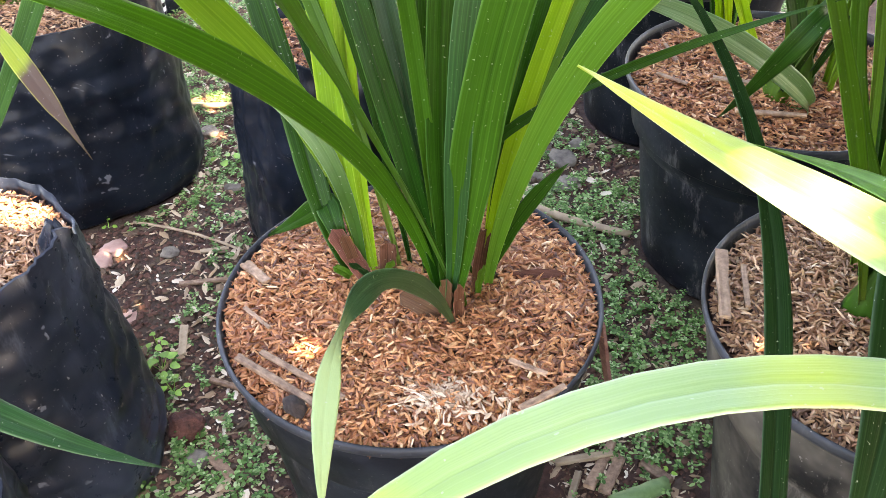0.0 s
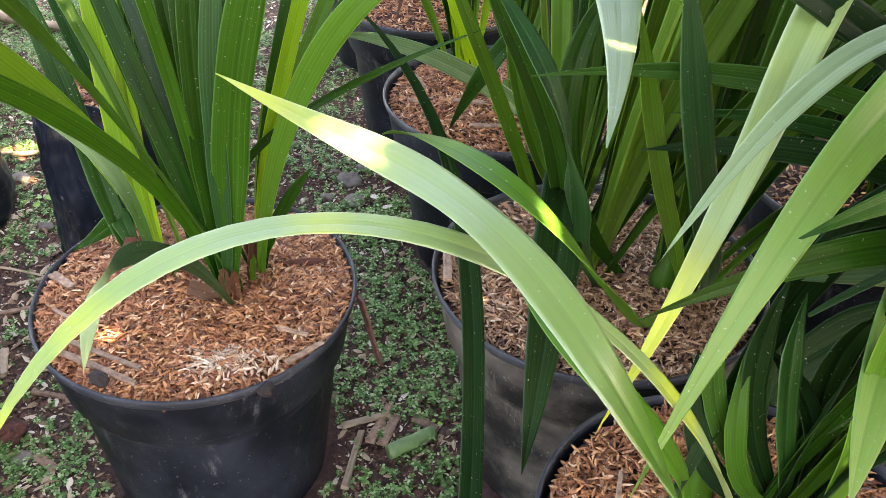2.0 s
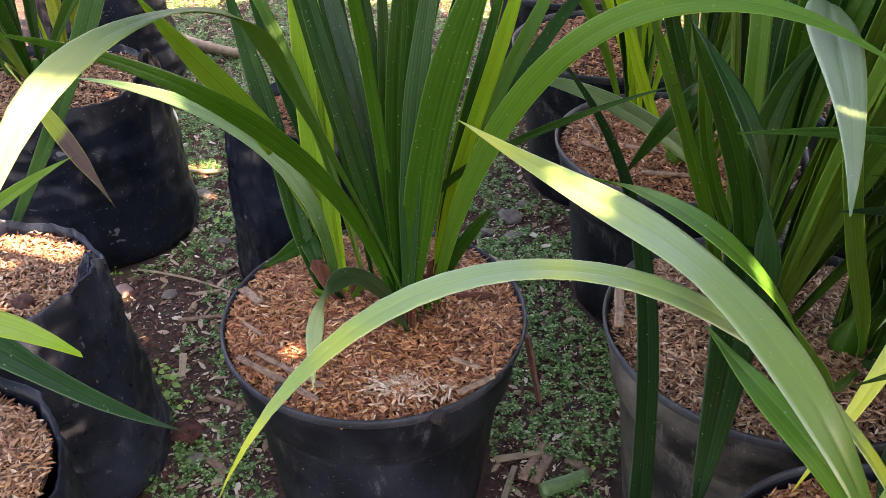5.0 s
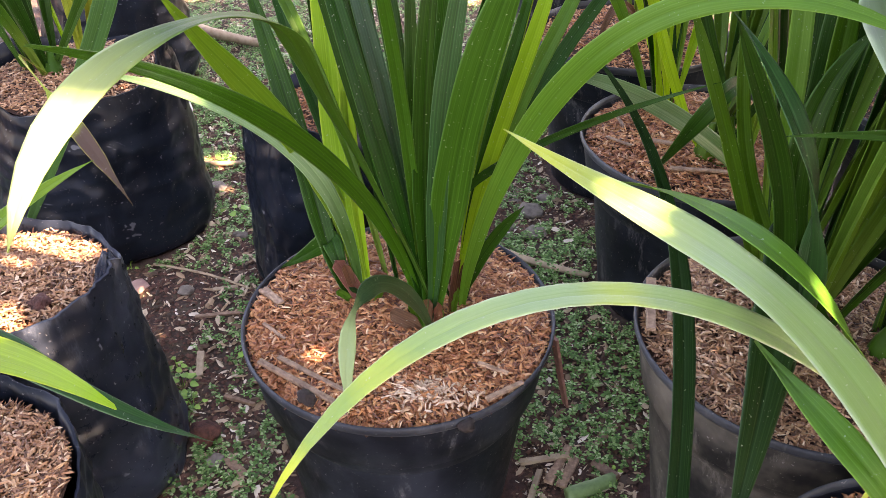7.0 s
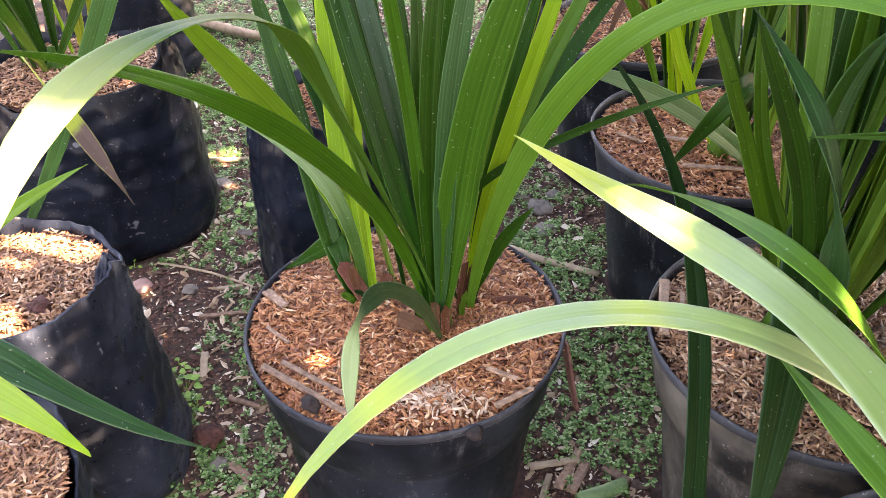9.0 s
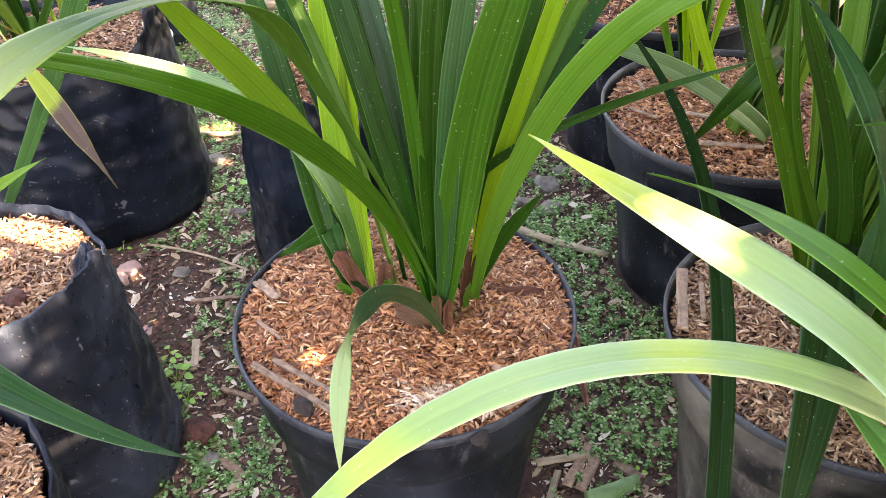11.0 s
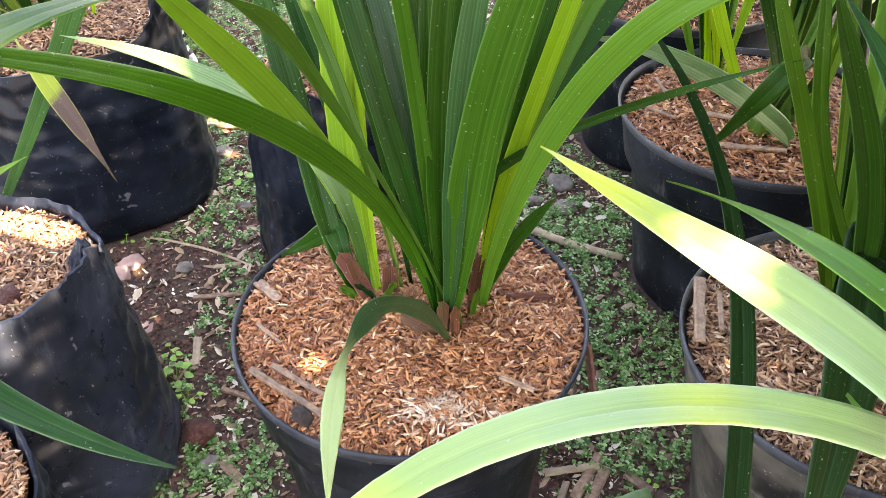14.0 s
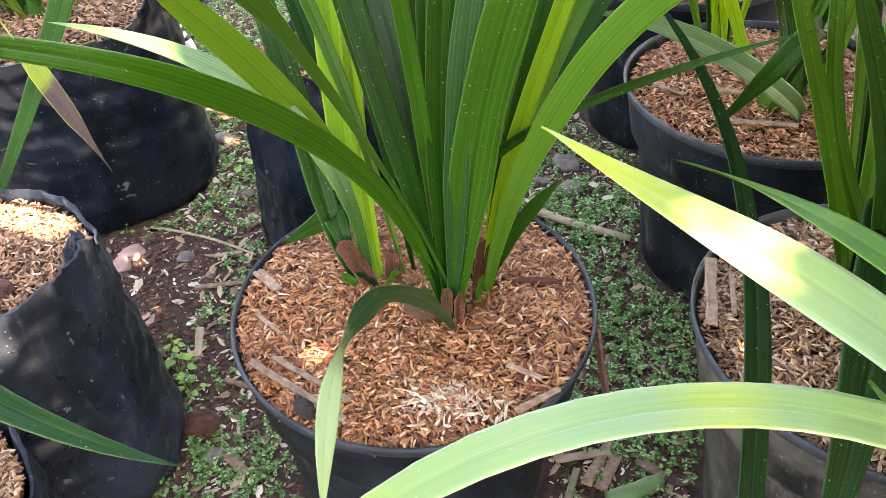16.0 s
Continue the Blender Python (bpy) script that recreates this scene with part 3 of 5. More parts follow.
def leaf(plant, curve, width, material, roll=0.0, twist=0.0, fold=0.36, blunt=0.0, label="", face=FACE, hang=False, pinch=0.0, waist=0.07):
    """A strap leaf along a curve: folded along its midrib, thin, narrowing to base and tip."""
    rng = random.Random(repr(curve))
    pts = [Vector(c) for c in curve]
    length = sum((pts[i + 1] - pts[i]).length for i in range(len(pts) - 1))
    n = max(14, min(44, int(length / 0.014)))
    verts, faces, uvs = [], [], []
    across = (-1.0, -0.78, -0.55, -0.34, -0.12, 0.0, 0.12, 0.34, 0.55, 0.78, 1.0)
    pleat = (0.0, 0.05, -0.02, 0.05, -0.01, -0.02, -0.01, 0.05, -0.02, 0.05, 0.0)
    phase = rng.uniform(0, 6.28)
    for i, (at, way) in enumerate(bezier(pts, n)):
        u = i / (n - 1)
        side = way.cross(face)
        side.normalize()
        normal = side.cross(way).normalized()
        a = radians(roll + twist * u) + 0.10 * math.sin(5 * u + phase)
        side, normal = side * math.cos(a) + normal * math.sin(a), normal * math.cos(a) - side * math.sin(a)
        shape = (0.27 + 0.73 * min(1.0, u / 0.38)) * (1 - (max(0.0, (u - 0.62) / 0.38)) ** (2.2 + blunt)) + 0.015
        if hang:
            shape = 0.1 + 0.9 * max(0.0, math.sin(math.pi * max(0.0, (u - 0.68) / 0.32) ** 0.8)) * (1 - 0.12 * u)
            shape *= 1 - max(0.0, (u - 0.9) / 0.1) * 0.9
        half = 0.5 * width * shape * (1 + 0.03 * math.sin(17 * u + phase))
        if pinch:
            half *= 1 - 0.7 * math.exp(-((u - pinch) / waist) ** 2)
        deep = fold * (2.4 - 1.7 * min(1, u / 0.45))
        ripple = 0.0009 * math.sin(23 * u + phase) * min(1, 3 * u)
        thick = 0.00045 + 0.0008 * (1 - u)
        for k, crest in zip(across, pleat):
            lift = deep * abs(k) - 0.10 * k * k + crest * 0.7
            verts.append(at + side * (half * k) + normal * (half * lift + ripple * k))
            uvs.append((0.5 + 0.5 * k, u))
        for k, crest in zip(across, pleat):
            lift = deep * abs(k) - 0.10 * k * k + crest * 0.7
            body = thick * (1 - 0.75 * abs(k)) + (0.0012 * max(0.0, 1 - abs(k) * 4) * (1 - 0.6 * u))
            verts.append(at + side * (half * k) + normal * (half * lift + ripple * k - body))
            uvs.append((0.5 + 0.5 * k, u))
    m = len(across)
    for i in range(n - 1):
        a, b = i * 2 * m, (i + 1) * 2 * m
        for k in range(m - 1):
            faces.append((a + k, a + k + 1, b + k + 1, b + k))
            faces.append((a + m + k + 1, a + m + k, b + m + k, b + m + k + 1))
        faces.append((a, b, b + m, a + m))
        faces.append((a + m - 1, a + 2 * m - 1, b + 2 * m - 1, b + m - 1))
    e = (n - 1) * 2 * m
    for k in range(m - 1):
        faces.append((e + k, e + k + 1, e + m + k + 1, e + m + k))
        faces.append((k + 1, k, m + k, m + k + 1))
    ob = mesh_object("leaf", verts, faces, material, plant, uvs=uvs)
    if label:
        tagged(ob, label)
    return ob


def orchid(x, y, z, label):
    return tagged(new("orchid_plant"), label, "orchid plant", "potted orchids")


def sheath(plant, x, y, z, lean, height, r, material, name="pseudobulb"):
    """A swollen stem base wrapped in leaf sheaths."""
    verts, faces = [], []
    rings, seg = 9, 10
    for j in range(rings):
        t = j / (rings - 1)
        rr = r * (0.75 + 0.5 * math.sin(math.pi * min(1, t * 1.15)) - 0.45 * t)
        for i in range(seg):
            a = 2 * math.pi * i / seg
            verts.append((x + lean[0] * t + rr * math.cos(a) * (1 + 0.12 * math.sin(3 * a)), y + lean[1] * t + rr * 0.7 * math.sin(a), z - 0.015 + height * t))
    for j in range(rings - 1):
        for i in range(seg):
            k = (i + 1) % seg
            faces.append((j * seg + i, j * seg + k, (j + 1) * seg + k, (j + 1) * seg + i))
    faces.append(tuple((rings - 1) * seg + i for i in range(seg)))
    uvs = [(0.3 + 0.4 * (i % seg) / seg, 0.3 + 0.3 * (i // seg) / rings) for i in range(len(verts))]
    return mesh_object(name, verts, faces, material, plant, uvs=uvs)


def fan(plant, x, y, z, count, seed, toward=(0, 360), lean=(0.15, 0.55), length=(0.35, 0.6), width=(0.016, 0.024), mats=None, spread=0.03):
    """Leaves rising from one crown and arching outwards."""
    rng = random.Random(seed)
    for i in range(count):
        a = radians(rng.uniform(*toward))
        ln, out = rng.uniform(*length), rng.uniform(*lean)
        dx, dy = math.cos(a), math.sin(a)
        b = Vector((x + dx * rng.uniform(0, spread), y + dy * rng.uniform(0, spread), z))
        droop = out * out * 0.5
        c1 = b + Vector((dx * ln * out * 0.22, dy * ln * out * 0.22, ln * 0.36))
        c2 = b + Vector((dx * ln * out * 0.62, dy * ln * out * 0.62, ln * (0.72 - droop * 0.35)))
        c3 = b + Vector((dx * ln * out * 1.25, dy * ln * out * 1.25, ln * (0.98 - droop * 1.5)))
        leaf(plant, [tuple(c) for c in (b, c1, c2, c3)], rng.uniform(*width), rng.choice(mats or (LEAF, LEAF_DEEP, LEAF_BASE)), roll=rng.uniform(-50, 50), twist=rng.uniform(-60, 60))


PLANTS = {
    "C": orchid(0.03, 0.58, 0.23, "lush strap-leaved orchid clump growing in the black pot"),
    "R1": orchid(0.36, 0.55, 0.24, "dense dark green strap-leaved orchid in the dusty pot"),
    "R2": orchid(0.38, 0.90, 0.245, "strap-leaved orchid with pale arching leaf, second in the row"),
    "R3": orchid(0.38, 1.33, 0.25, "strap-leaved orchid with upright green leaves, far in the row"),
    "R4": orchid(0.40, 0.25, 0.235, "strap-leaved orchid with long arching glossy leaves"),
    "R5": orchid(0.80, 0.30, 0.24, "strap-leaved orchid reaching over with broad leaves"),
    "R6": orchid(0.79, 0.68, 0.24, "strap-leaved orchid standing deep in the clump"),
    "R7": orchid(0.77, 1.06, 0.24, "strap-leaved orchid in the outer row behind"),
    "R8": orchid(0.32, 1.68, 0.24, "strap-leaved orchid at the far end of the row"),
    "L4": orchid(-0.66, 1.74, 0.25, "strap-leaved orchid in the far grow bag"),
    "N": orchid(0.22, 0.03, 0.05, "strap-leaved orchid with one tall narrow dark leaf"),
    "L2": orchid(-0.54, 1.13, 0.25, "strap-leaved orchid with a withered leaf tip in a bag"),
    "L3": orchid(-0.365, 0.31, 0.265, "strap-leaved orchid with a dark green leaf in a bag"),
    "CB": orchid(-0.12, 0.99, 0.26, "strap-leaved orchid in the narrow bag behind"),
}


# leaves with places of their own
leaf(PLANTS["R4"], [(0.387, 0.256, 0.235), (0.322, 0.161, 0.418), (0.240, 0.130, 0.503), (0.251, 0.301, 0.435)], 0.0170, LEAF_FRESH)
leaf(PLANTS["R1"], [(0.477, 0.495, 0.240), (0.336, 0.331, 0.298), (0.278, 0.149, 0.557), (0.192, 0.146, 0.635), (0.182, 0.460, 0.458)], 0.0170, LEAF_FRESH, face=ARCHED)
leaf(PLANTS["N"], [(0.220, 0.030, 0.100), (0.171, 0.158, 0.108), (0.245, 0.367, 0.180), (0.320, 0.521, 0.362), (0.175, 0.569, 0.517)], 0.0205, LEAF_SHADED, twist=-30, label="narrow dark upright leaf with shade put into its colour")
leaf(PLANTS["R1"], [(0.358, 0.551, 0.240), (0.370, 0.588, 0.420), (0.333, 0.444, 0.396), (0.278, 0.325, 0.209)], 0.0427, LEAF_SHADED)
leaf(PLANTS["R5"], [(0.800, 0.300, 0.240), (0.745, 0.338, 0.437), (0.511, 0.368, 0.559), (0.234, 0.276, 0.719)], 0.0280, LEAF_SHADED)
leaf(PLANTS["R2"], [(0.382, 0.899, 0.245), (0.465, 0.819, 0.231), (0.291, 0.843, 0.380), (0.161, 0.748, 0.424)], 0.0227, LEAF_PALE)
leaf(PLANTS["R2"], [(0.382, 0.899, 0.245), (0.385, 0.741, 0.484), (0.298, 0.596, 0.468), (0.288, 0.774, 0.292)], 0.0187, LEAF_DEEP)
leaf(PLANTS["R2"], [(0.382, 0.899, 0.245), (0.337, 0.909, 0.296), (0.310, 0.949, 0.427), (0.252, 1.006, 0.572)], 0.0151, LEAF_LIME_LIT)
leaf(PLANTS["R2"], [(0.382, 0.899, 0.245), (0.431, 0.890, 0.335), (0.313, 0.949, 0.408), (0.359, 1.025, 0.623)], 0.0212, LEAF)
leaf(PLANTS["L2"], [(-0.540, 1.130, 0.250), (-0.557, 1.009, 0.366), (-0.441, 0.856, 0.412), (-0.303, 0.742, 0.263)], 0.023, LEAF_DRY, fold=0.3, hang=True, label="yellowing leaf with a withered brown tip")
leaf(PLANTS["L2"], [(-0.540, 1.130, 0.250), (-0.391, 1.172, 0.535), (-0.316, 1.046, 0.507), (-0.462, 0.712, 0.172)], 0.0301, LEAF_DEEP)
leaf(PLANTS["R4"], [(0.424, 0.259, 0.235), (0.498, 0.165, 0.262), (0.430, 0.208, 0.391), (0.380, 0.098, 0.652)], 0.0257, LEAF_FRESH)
leaf(PLANTS["R5"], [(0.800, 0.300, 0.240), (0.666, 0.422, 0.477), (0.541, 0.390, 0.503), (0.332, 0.196, 0.287)], 0.0314, LEAF_SHADED)
leaf(PLANTS["R5"], [(0.800, 0.300, 0.240), (0.728, 0.394, 0.292), (0.583, 0.442, 0.286), (0.459, 0.319, 0.235)], 0.0450, LEAF_SHADED)
leaf(PLANTS["R5"], [(0.800, 0.300, 0.240), (0.606, 0.288, 0.009), (0.418, 0.293, 0.025), (0.494, 0.349, 0.334)], 0.0341, LEAF_SHADED)
leaf(PLANTS["C"], [(0.036, 0.561, 0.228), (0.017, 0.572, 0.331), (-0.011, 0.530, 0.411), (-0.038, 0.443, 0.491), (-0.053, 0.329, 0.599), (-0.087, 0.153, 0.686)], 0.0152, LEAF_FRONT, fold=0.22)
leaf(PLANTS["C"], [(0.049, 0.565, 0.234), (-0.003, 0.517, 0.474), (-0.078, 0.419, 0.586), (-0.016, 0.316, 0.635), (0.026, 0.203, 0.680), (-0.053, 0.129, 0.745), (-0.080, 0.091, 0.641)], 0.0164, LEAF_OVER, fold=0.2, blunt=6, pinch=0.68, waist=0.14, label="long leaf arching over, its sunlit end painted pale yellow", face=ARCHED)
leaf(PLANTS["C"], [(-0.031, 0.600, 0.228), (-0.043, 0.658, 0.287), (-0.067, 0.671, 0.352), (-0.096, 0.635, 0.426), (-0.126, 0.554, 0.505), (-0.140, 0.455, 0.608)], 0.0238, LEAF_FRESH, fold=0.3)
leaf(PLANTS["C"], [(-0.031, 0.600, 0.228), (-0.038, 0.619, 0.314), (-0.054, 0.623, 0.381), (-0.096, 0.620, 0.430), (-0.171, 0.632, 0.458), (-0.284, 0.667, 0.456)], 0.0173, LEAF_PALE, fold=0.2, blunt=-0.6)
leaf(PLANTS["C"], [(-0.032, 0.599, 0.227), (-0.068, 0.614, 0.263), (-0.076, 0.646, 0.319), (-0.092, 0.683, 0.386), (-0.123, 0.719, 0.459), (-0.151, 0.758, 0.537)], 0.0230, LEAF)
leaf(PLANTS["C"], [(-0.023, 0.602, 0.230), (-0.051, 0.633, 0.301), (-0.058, 0.662, 0.368), (-0.056, 0.694, 0.439), (-0.068, 0.727, 0.517), (-0.078, 0.762, 0.601)], 0.0276, LEAF_LIME_LIT, fold=0.25, label="lime-yellow leaf with the backlight put into its colour")
leaf(PLANTS["C"], [(-0.022, 0.601, 0.229), (-0.031, 0.631, 0.297), (-0.046, 0.659, 0.363), (-0.044, 0.691, 0.433), (-0.050, 0.723, 0.509), (-0.063, 0.755, 0.592)], 0.0139, LEAF_LIME_LIT)
leaf(PLANTS["C"], [(0.037, 0.560, 0.228), (0.029, 0.561, 0.312), (0.005, 0.566, 0.395), (-0.019, 0.582, 0.477), (-0.042, 0.608, 0.558), (-0.068, 0.639, 0.637)], 0.0179, LEAF, fold=0.45)
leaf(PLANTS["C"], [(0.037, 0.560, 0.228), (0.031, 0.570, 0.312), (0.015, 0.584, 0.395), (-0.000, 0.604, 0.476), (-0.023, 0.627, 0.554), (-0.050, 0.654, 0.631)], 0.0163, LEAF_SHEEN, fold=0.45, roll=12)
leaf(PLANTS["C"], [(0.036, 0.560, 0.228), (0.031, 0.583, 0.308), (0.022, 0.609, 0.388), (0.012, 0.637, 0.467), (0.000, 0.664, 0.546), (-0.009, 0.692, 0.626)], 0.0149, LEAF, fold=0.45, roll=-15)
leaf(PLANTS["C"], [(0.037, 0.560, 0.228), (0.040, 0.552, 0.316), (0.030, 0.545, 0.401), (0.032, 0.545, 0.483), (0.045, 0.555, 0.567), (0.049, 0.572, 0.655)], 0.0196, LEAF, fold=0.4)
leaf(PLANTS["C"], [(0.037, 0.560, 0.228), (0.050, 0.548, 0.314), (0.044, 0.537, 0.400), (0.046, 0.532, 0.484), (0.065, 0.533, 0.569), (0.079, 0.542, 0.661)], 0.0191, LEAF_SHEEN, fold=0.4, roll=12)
leaf(PLANTS["C"], [(0.037, 0.560, 0.228), (0.056, 0.548, 0.314), (0.054, 0.538, 0.399), (0.061, 0.527, 0.482), (0.090, 0.518, 0.563), (0.125, 0.514, 0.652)], 0.0314, LEAF_BROADUP, fold=0.22, roll=6)
leaf(PLANTS["C"], [(0.067, 0.596, 0.228), (0.067, 0.607, 0.312), (0.079, 0.614, 0.385), (0.107, 0.622, 0.454), (0.127, 0.637, 0.528), (0.143, 0.656, 0.610)], 0.0084, LEAF_LIME_LIT, fold=0.4)
leaf(PLANTS["C"], [(0.067, 0.596, 0.228), (0.071, 0.595, 0.314), (0.086, 0.595, 0.394), (0.115, 0.598, 0.469), (0.141, 0.608, 0.546), (0.158, 0.625, 0.629)], 0.0142, LEAF_LIME_LIT, fold=0.3)
leaf(PLANTS["C"], [(0.068, 0.596, 0.228), (0.070, 0.611, 0.301), (0.073, 0.623, 0.366), (0.094, 0.634, 0.428), (0.117, 0.649, 0.496), (0.135, 0.667, 0.569)], 0.0092, LEAF_FRESH)
leaf(PLANTS["C"], [(0.066, 0.596, 0.228), (0.076, 0.615, 0.313), (0.094, 0.634, 0.388), (0.128, 0.653, 0.453), (0.169, 0.678, 0.516), (0.204, 0.711, 0.586)], 0.0152, LEAF_FRESH)
# Lighter green here puts the sunlight on this arch into its colour.
leaf(PLANTS["C"], [(0.070, 0.595, 0.228), (0.072, 0.557, 0.333), (0.109, 0.543, 0.459), (0.147, 0.520, 0.583), (0.250, 0.447, 0.659), (0.355, 0.341, 0.596)], 0.0205, LEAF_FRESH, fold=0.22)
leaf(PLANTS["C"], [(0.065, 0.596, 0.228), (0.026, 0.614, 0.306), (0.037, 0.610, 0.360), (0.095, 0.589, 0.407), (0.177, 0.558, 0.467), (0.267, 0.506, 0.520)], 0.0075, LEAF)
leaf(PLANTS["C"], [(0.065, 0.596, 0.228), (0.076, 0.594, 0.277), (0.097, 0.590, 0.322), (0.127, 0.581, 0.363)], 0.0126, LEAF, fold=0.3)
leaf(PLANTS["C"], [(0.066, 0.596, 0.228), (0.082, 0.622, 0.315), (0.106, 0.650, 0.393), (0.146, 0.680, 0.458), (0.200, 0.713, 0.514), (0.256, 0.751, 0.572)], 0.0145, LEAF_DEEP)
leaf(PLANTS["C"], [(0.036, 0.560, 0.228), (0.021, 0.571, 0.309), (0.010, 0.588, 0.388), (-0.004, 0.609, 0.466), (-0.018, 0.634, 0.543), (-0.029, 0.663, 0.619)], 0.0126, LEAF, fold=0.5, roll=10)
leaf(PLANTS["C"], [(0.036, 0.560, 0.228), (0.039, 0.559, 0.309), (0.038, 0.561, 0.389), (0.043, 0.568, 0.468), (0.053, 0.582, 0.544), (0.060, 0.602, 0.620)], 0.0121, LEAF_DEEP, fold=0.5, roll=-10)
leaf(PLANTS["C"], [(0.036, 0.560, 0.228), (0.031, 0.567, 0.309), (0.026, 0.576, 0.390), (0.025, 0.588, 0.470), (0.025, 0.603, 0.549), (0.022, 0.621, 0.629)], 0.0123, LEAF, fold=0.5, roll=14)
leaf(PLANTS["C"], [(0.036, 0.560, 0.228), (0.047, 0.557, 0.309), (0.054, 0.556, 0.389), (0.063, 0.557, 0.467), (0.082, 0.561, 0.542), (0.101, 0.568, 0.619)], 0.0138, LEAF, fold=0.45, roll=-12)
leaf(PLANTS["C"], [(0.067, 0.596, 0.228), (0.071, 0.601, 0.308), (0.081, 0.606, 0.384), (0.102, 0.613, 0.457), (0.123, 0.626, 0.531), (0.141, 0.644, 0.608)], 0.0108, LEAF_BROADUP, fold=0.45)
leaf(PLANTS["C"], [(0.036, 0.560, 0.228), (0.024, 0.601, 0.302), (0.022, 0.642, 0.373), (0.013, 0.681, 0.442), (-0.010, 0.718, 0.509), (-0.030, 0.755, 0.581)], 0.0147, LEAF_DEEP)
leaf(PLANTS["C"], [(-0.032, 0.600, 0.228), (-0.032, 0.660, 0.299), (-0.057, 0.702, 0.352), (-0.096, 0.736, 0.407), (-0.120, 0.777, 0.481), (-0.149, 0.819, 0.569)], 0.0147, LEAF_DEEP)
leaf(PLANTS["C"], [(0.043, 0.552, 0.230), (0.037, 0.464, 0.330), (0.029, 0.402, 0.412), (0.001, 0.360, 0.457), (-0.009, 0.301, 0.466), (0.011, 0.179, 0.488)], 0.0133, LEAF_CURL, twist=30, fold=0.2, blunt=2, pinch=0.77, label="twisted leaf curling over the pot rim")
leaf(PLANTS["C"], [(-0.030, 0.600, 0.228), (-0.063, 0.611, 0.289), (-0.064, 0.623, 0.309), (-0.055, 0.636, 0.298), (-0.071, 0.650, 0.272), (-0.127, 0.660, 0.234)], 0.0202, LEAF, fold=0.2)
leaf(PLANTS["R4"], [(0.420, 0.250, 0.236), (0.380, 0.180, 0.318), (0.332, 0.155, 0.429), (0.264, 0.165, 0.549), (0.160, 0.169, 0.633), (0.034, 0.136, 0.629), (-0.025, 0.096, 0.485)], 0.0149, LEAF_BROAD, face=ARCHED, fold=0.25, label="broad arching leaf with sheen and yellow sunlit patches painted in")
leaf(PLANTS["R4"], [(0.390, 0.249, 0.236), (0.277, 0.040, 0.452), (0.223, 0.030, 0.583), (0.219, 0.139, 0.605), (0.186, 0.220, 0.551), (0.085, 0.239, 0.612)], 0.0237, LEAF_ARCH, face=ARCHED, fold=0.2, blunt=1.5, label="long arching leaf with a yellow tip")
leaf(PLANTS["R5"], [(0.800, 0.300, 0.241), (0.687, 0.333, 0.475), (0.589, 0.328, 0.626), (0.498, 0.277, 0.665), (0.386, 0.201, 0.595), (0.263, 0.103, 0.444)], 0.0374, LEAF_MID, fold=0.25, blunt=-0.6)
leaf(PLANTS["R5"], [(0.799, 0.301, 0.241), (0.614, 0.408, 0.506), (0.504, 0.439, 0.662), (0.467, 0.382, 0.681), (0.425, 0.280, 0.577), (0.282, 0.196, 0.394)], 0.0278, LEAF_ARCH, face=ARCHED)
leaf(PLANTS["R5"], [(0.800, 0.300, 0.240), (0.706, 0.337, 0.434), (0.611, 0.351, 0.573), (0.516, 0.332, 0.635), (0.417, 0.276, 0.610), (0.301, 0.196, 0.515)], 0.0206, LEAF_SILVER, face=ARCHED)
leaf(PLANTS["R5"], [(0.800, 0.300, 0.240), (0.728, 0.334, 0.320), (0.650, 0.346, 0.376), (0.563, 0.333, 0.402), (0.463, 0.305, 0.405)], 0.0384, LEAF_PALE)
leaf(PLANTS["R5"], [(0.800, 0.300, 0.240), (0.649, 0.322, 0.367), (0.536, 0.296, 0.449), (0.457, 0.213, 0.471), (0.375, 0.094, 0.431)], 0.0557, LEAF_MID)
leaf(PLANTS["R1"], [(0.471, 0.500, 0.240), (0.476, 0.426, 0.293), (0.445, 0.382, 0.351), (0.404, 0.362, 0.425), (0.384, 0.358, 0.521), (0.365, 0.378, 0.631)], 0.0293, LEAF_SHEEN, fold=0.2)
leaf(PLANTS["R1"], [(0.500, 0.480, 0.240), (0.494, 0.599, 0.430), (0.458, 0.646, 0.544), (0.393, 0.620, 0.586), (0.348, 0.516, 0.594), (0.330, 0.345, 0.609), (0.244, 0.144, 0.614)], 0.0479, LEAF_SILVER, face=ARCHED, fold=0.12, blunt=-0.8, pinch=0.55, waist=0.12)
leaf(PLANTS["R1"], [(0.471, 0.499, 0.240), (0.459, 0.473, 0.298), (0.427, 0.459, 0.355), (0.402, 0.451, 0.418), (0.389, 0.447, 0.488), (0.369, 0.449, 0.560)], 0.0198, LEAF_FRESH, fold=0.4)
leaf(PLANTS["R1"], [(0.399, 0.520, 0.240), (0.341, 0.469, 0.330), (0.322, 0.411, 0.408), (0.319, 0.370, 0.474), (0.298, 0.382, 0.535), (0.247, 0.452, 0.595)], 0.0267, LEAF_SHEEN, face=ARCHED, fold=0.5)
leaf(PLANTS["R1"], [(0.369, 0.540, 0.240), (0.354, 0.529, 0.323), (0.345, 0.507, 0.397), (0.321, 0.483, 0.460), (0.281, 0.465, 0.522), (0.249, 0.450, 0.595)], 0.0209, LEAF_DEEP, fold=0.5)
leaf(PLANTS["R1"], [(0.358, 0.551, 0.240), (0.337, 0.532, 0.314), (0.314, 0.517, 0.387), (0.285, 0.508, 0.457), (0.255, 0.507, 0.526), (0.228, 0.513, 0.597)], 0.0137, LEAF_BASE)
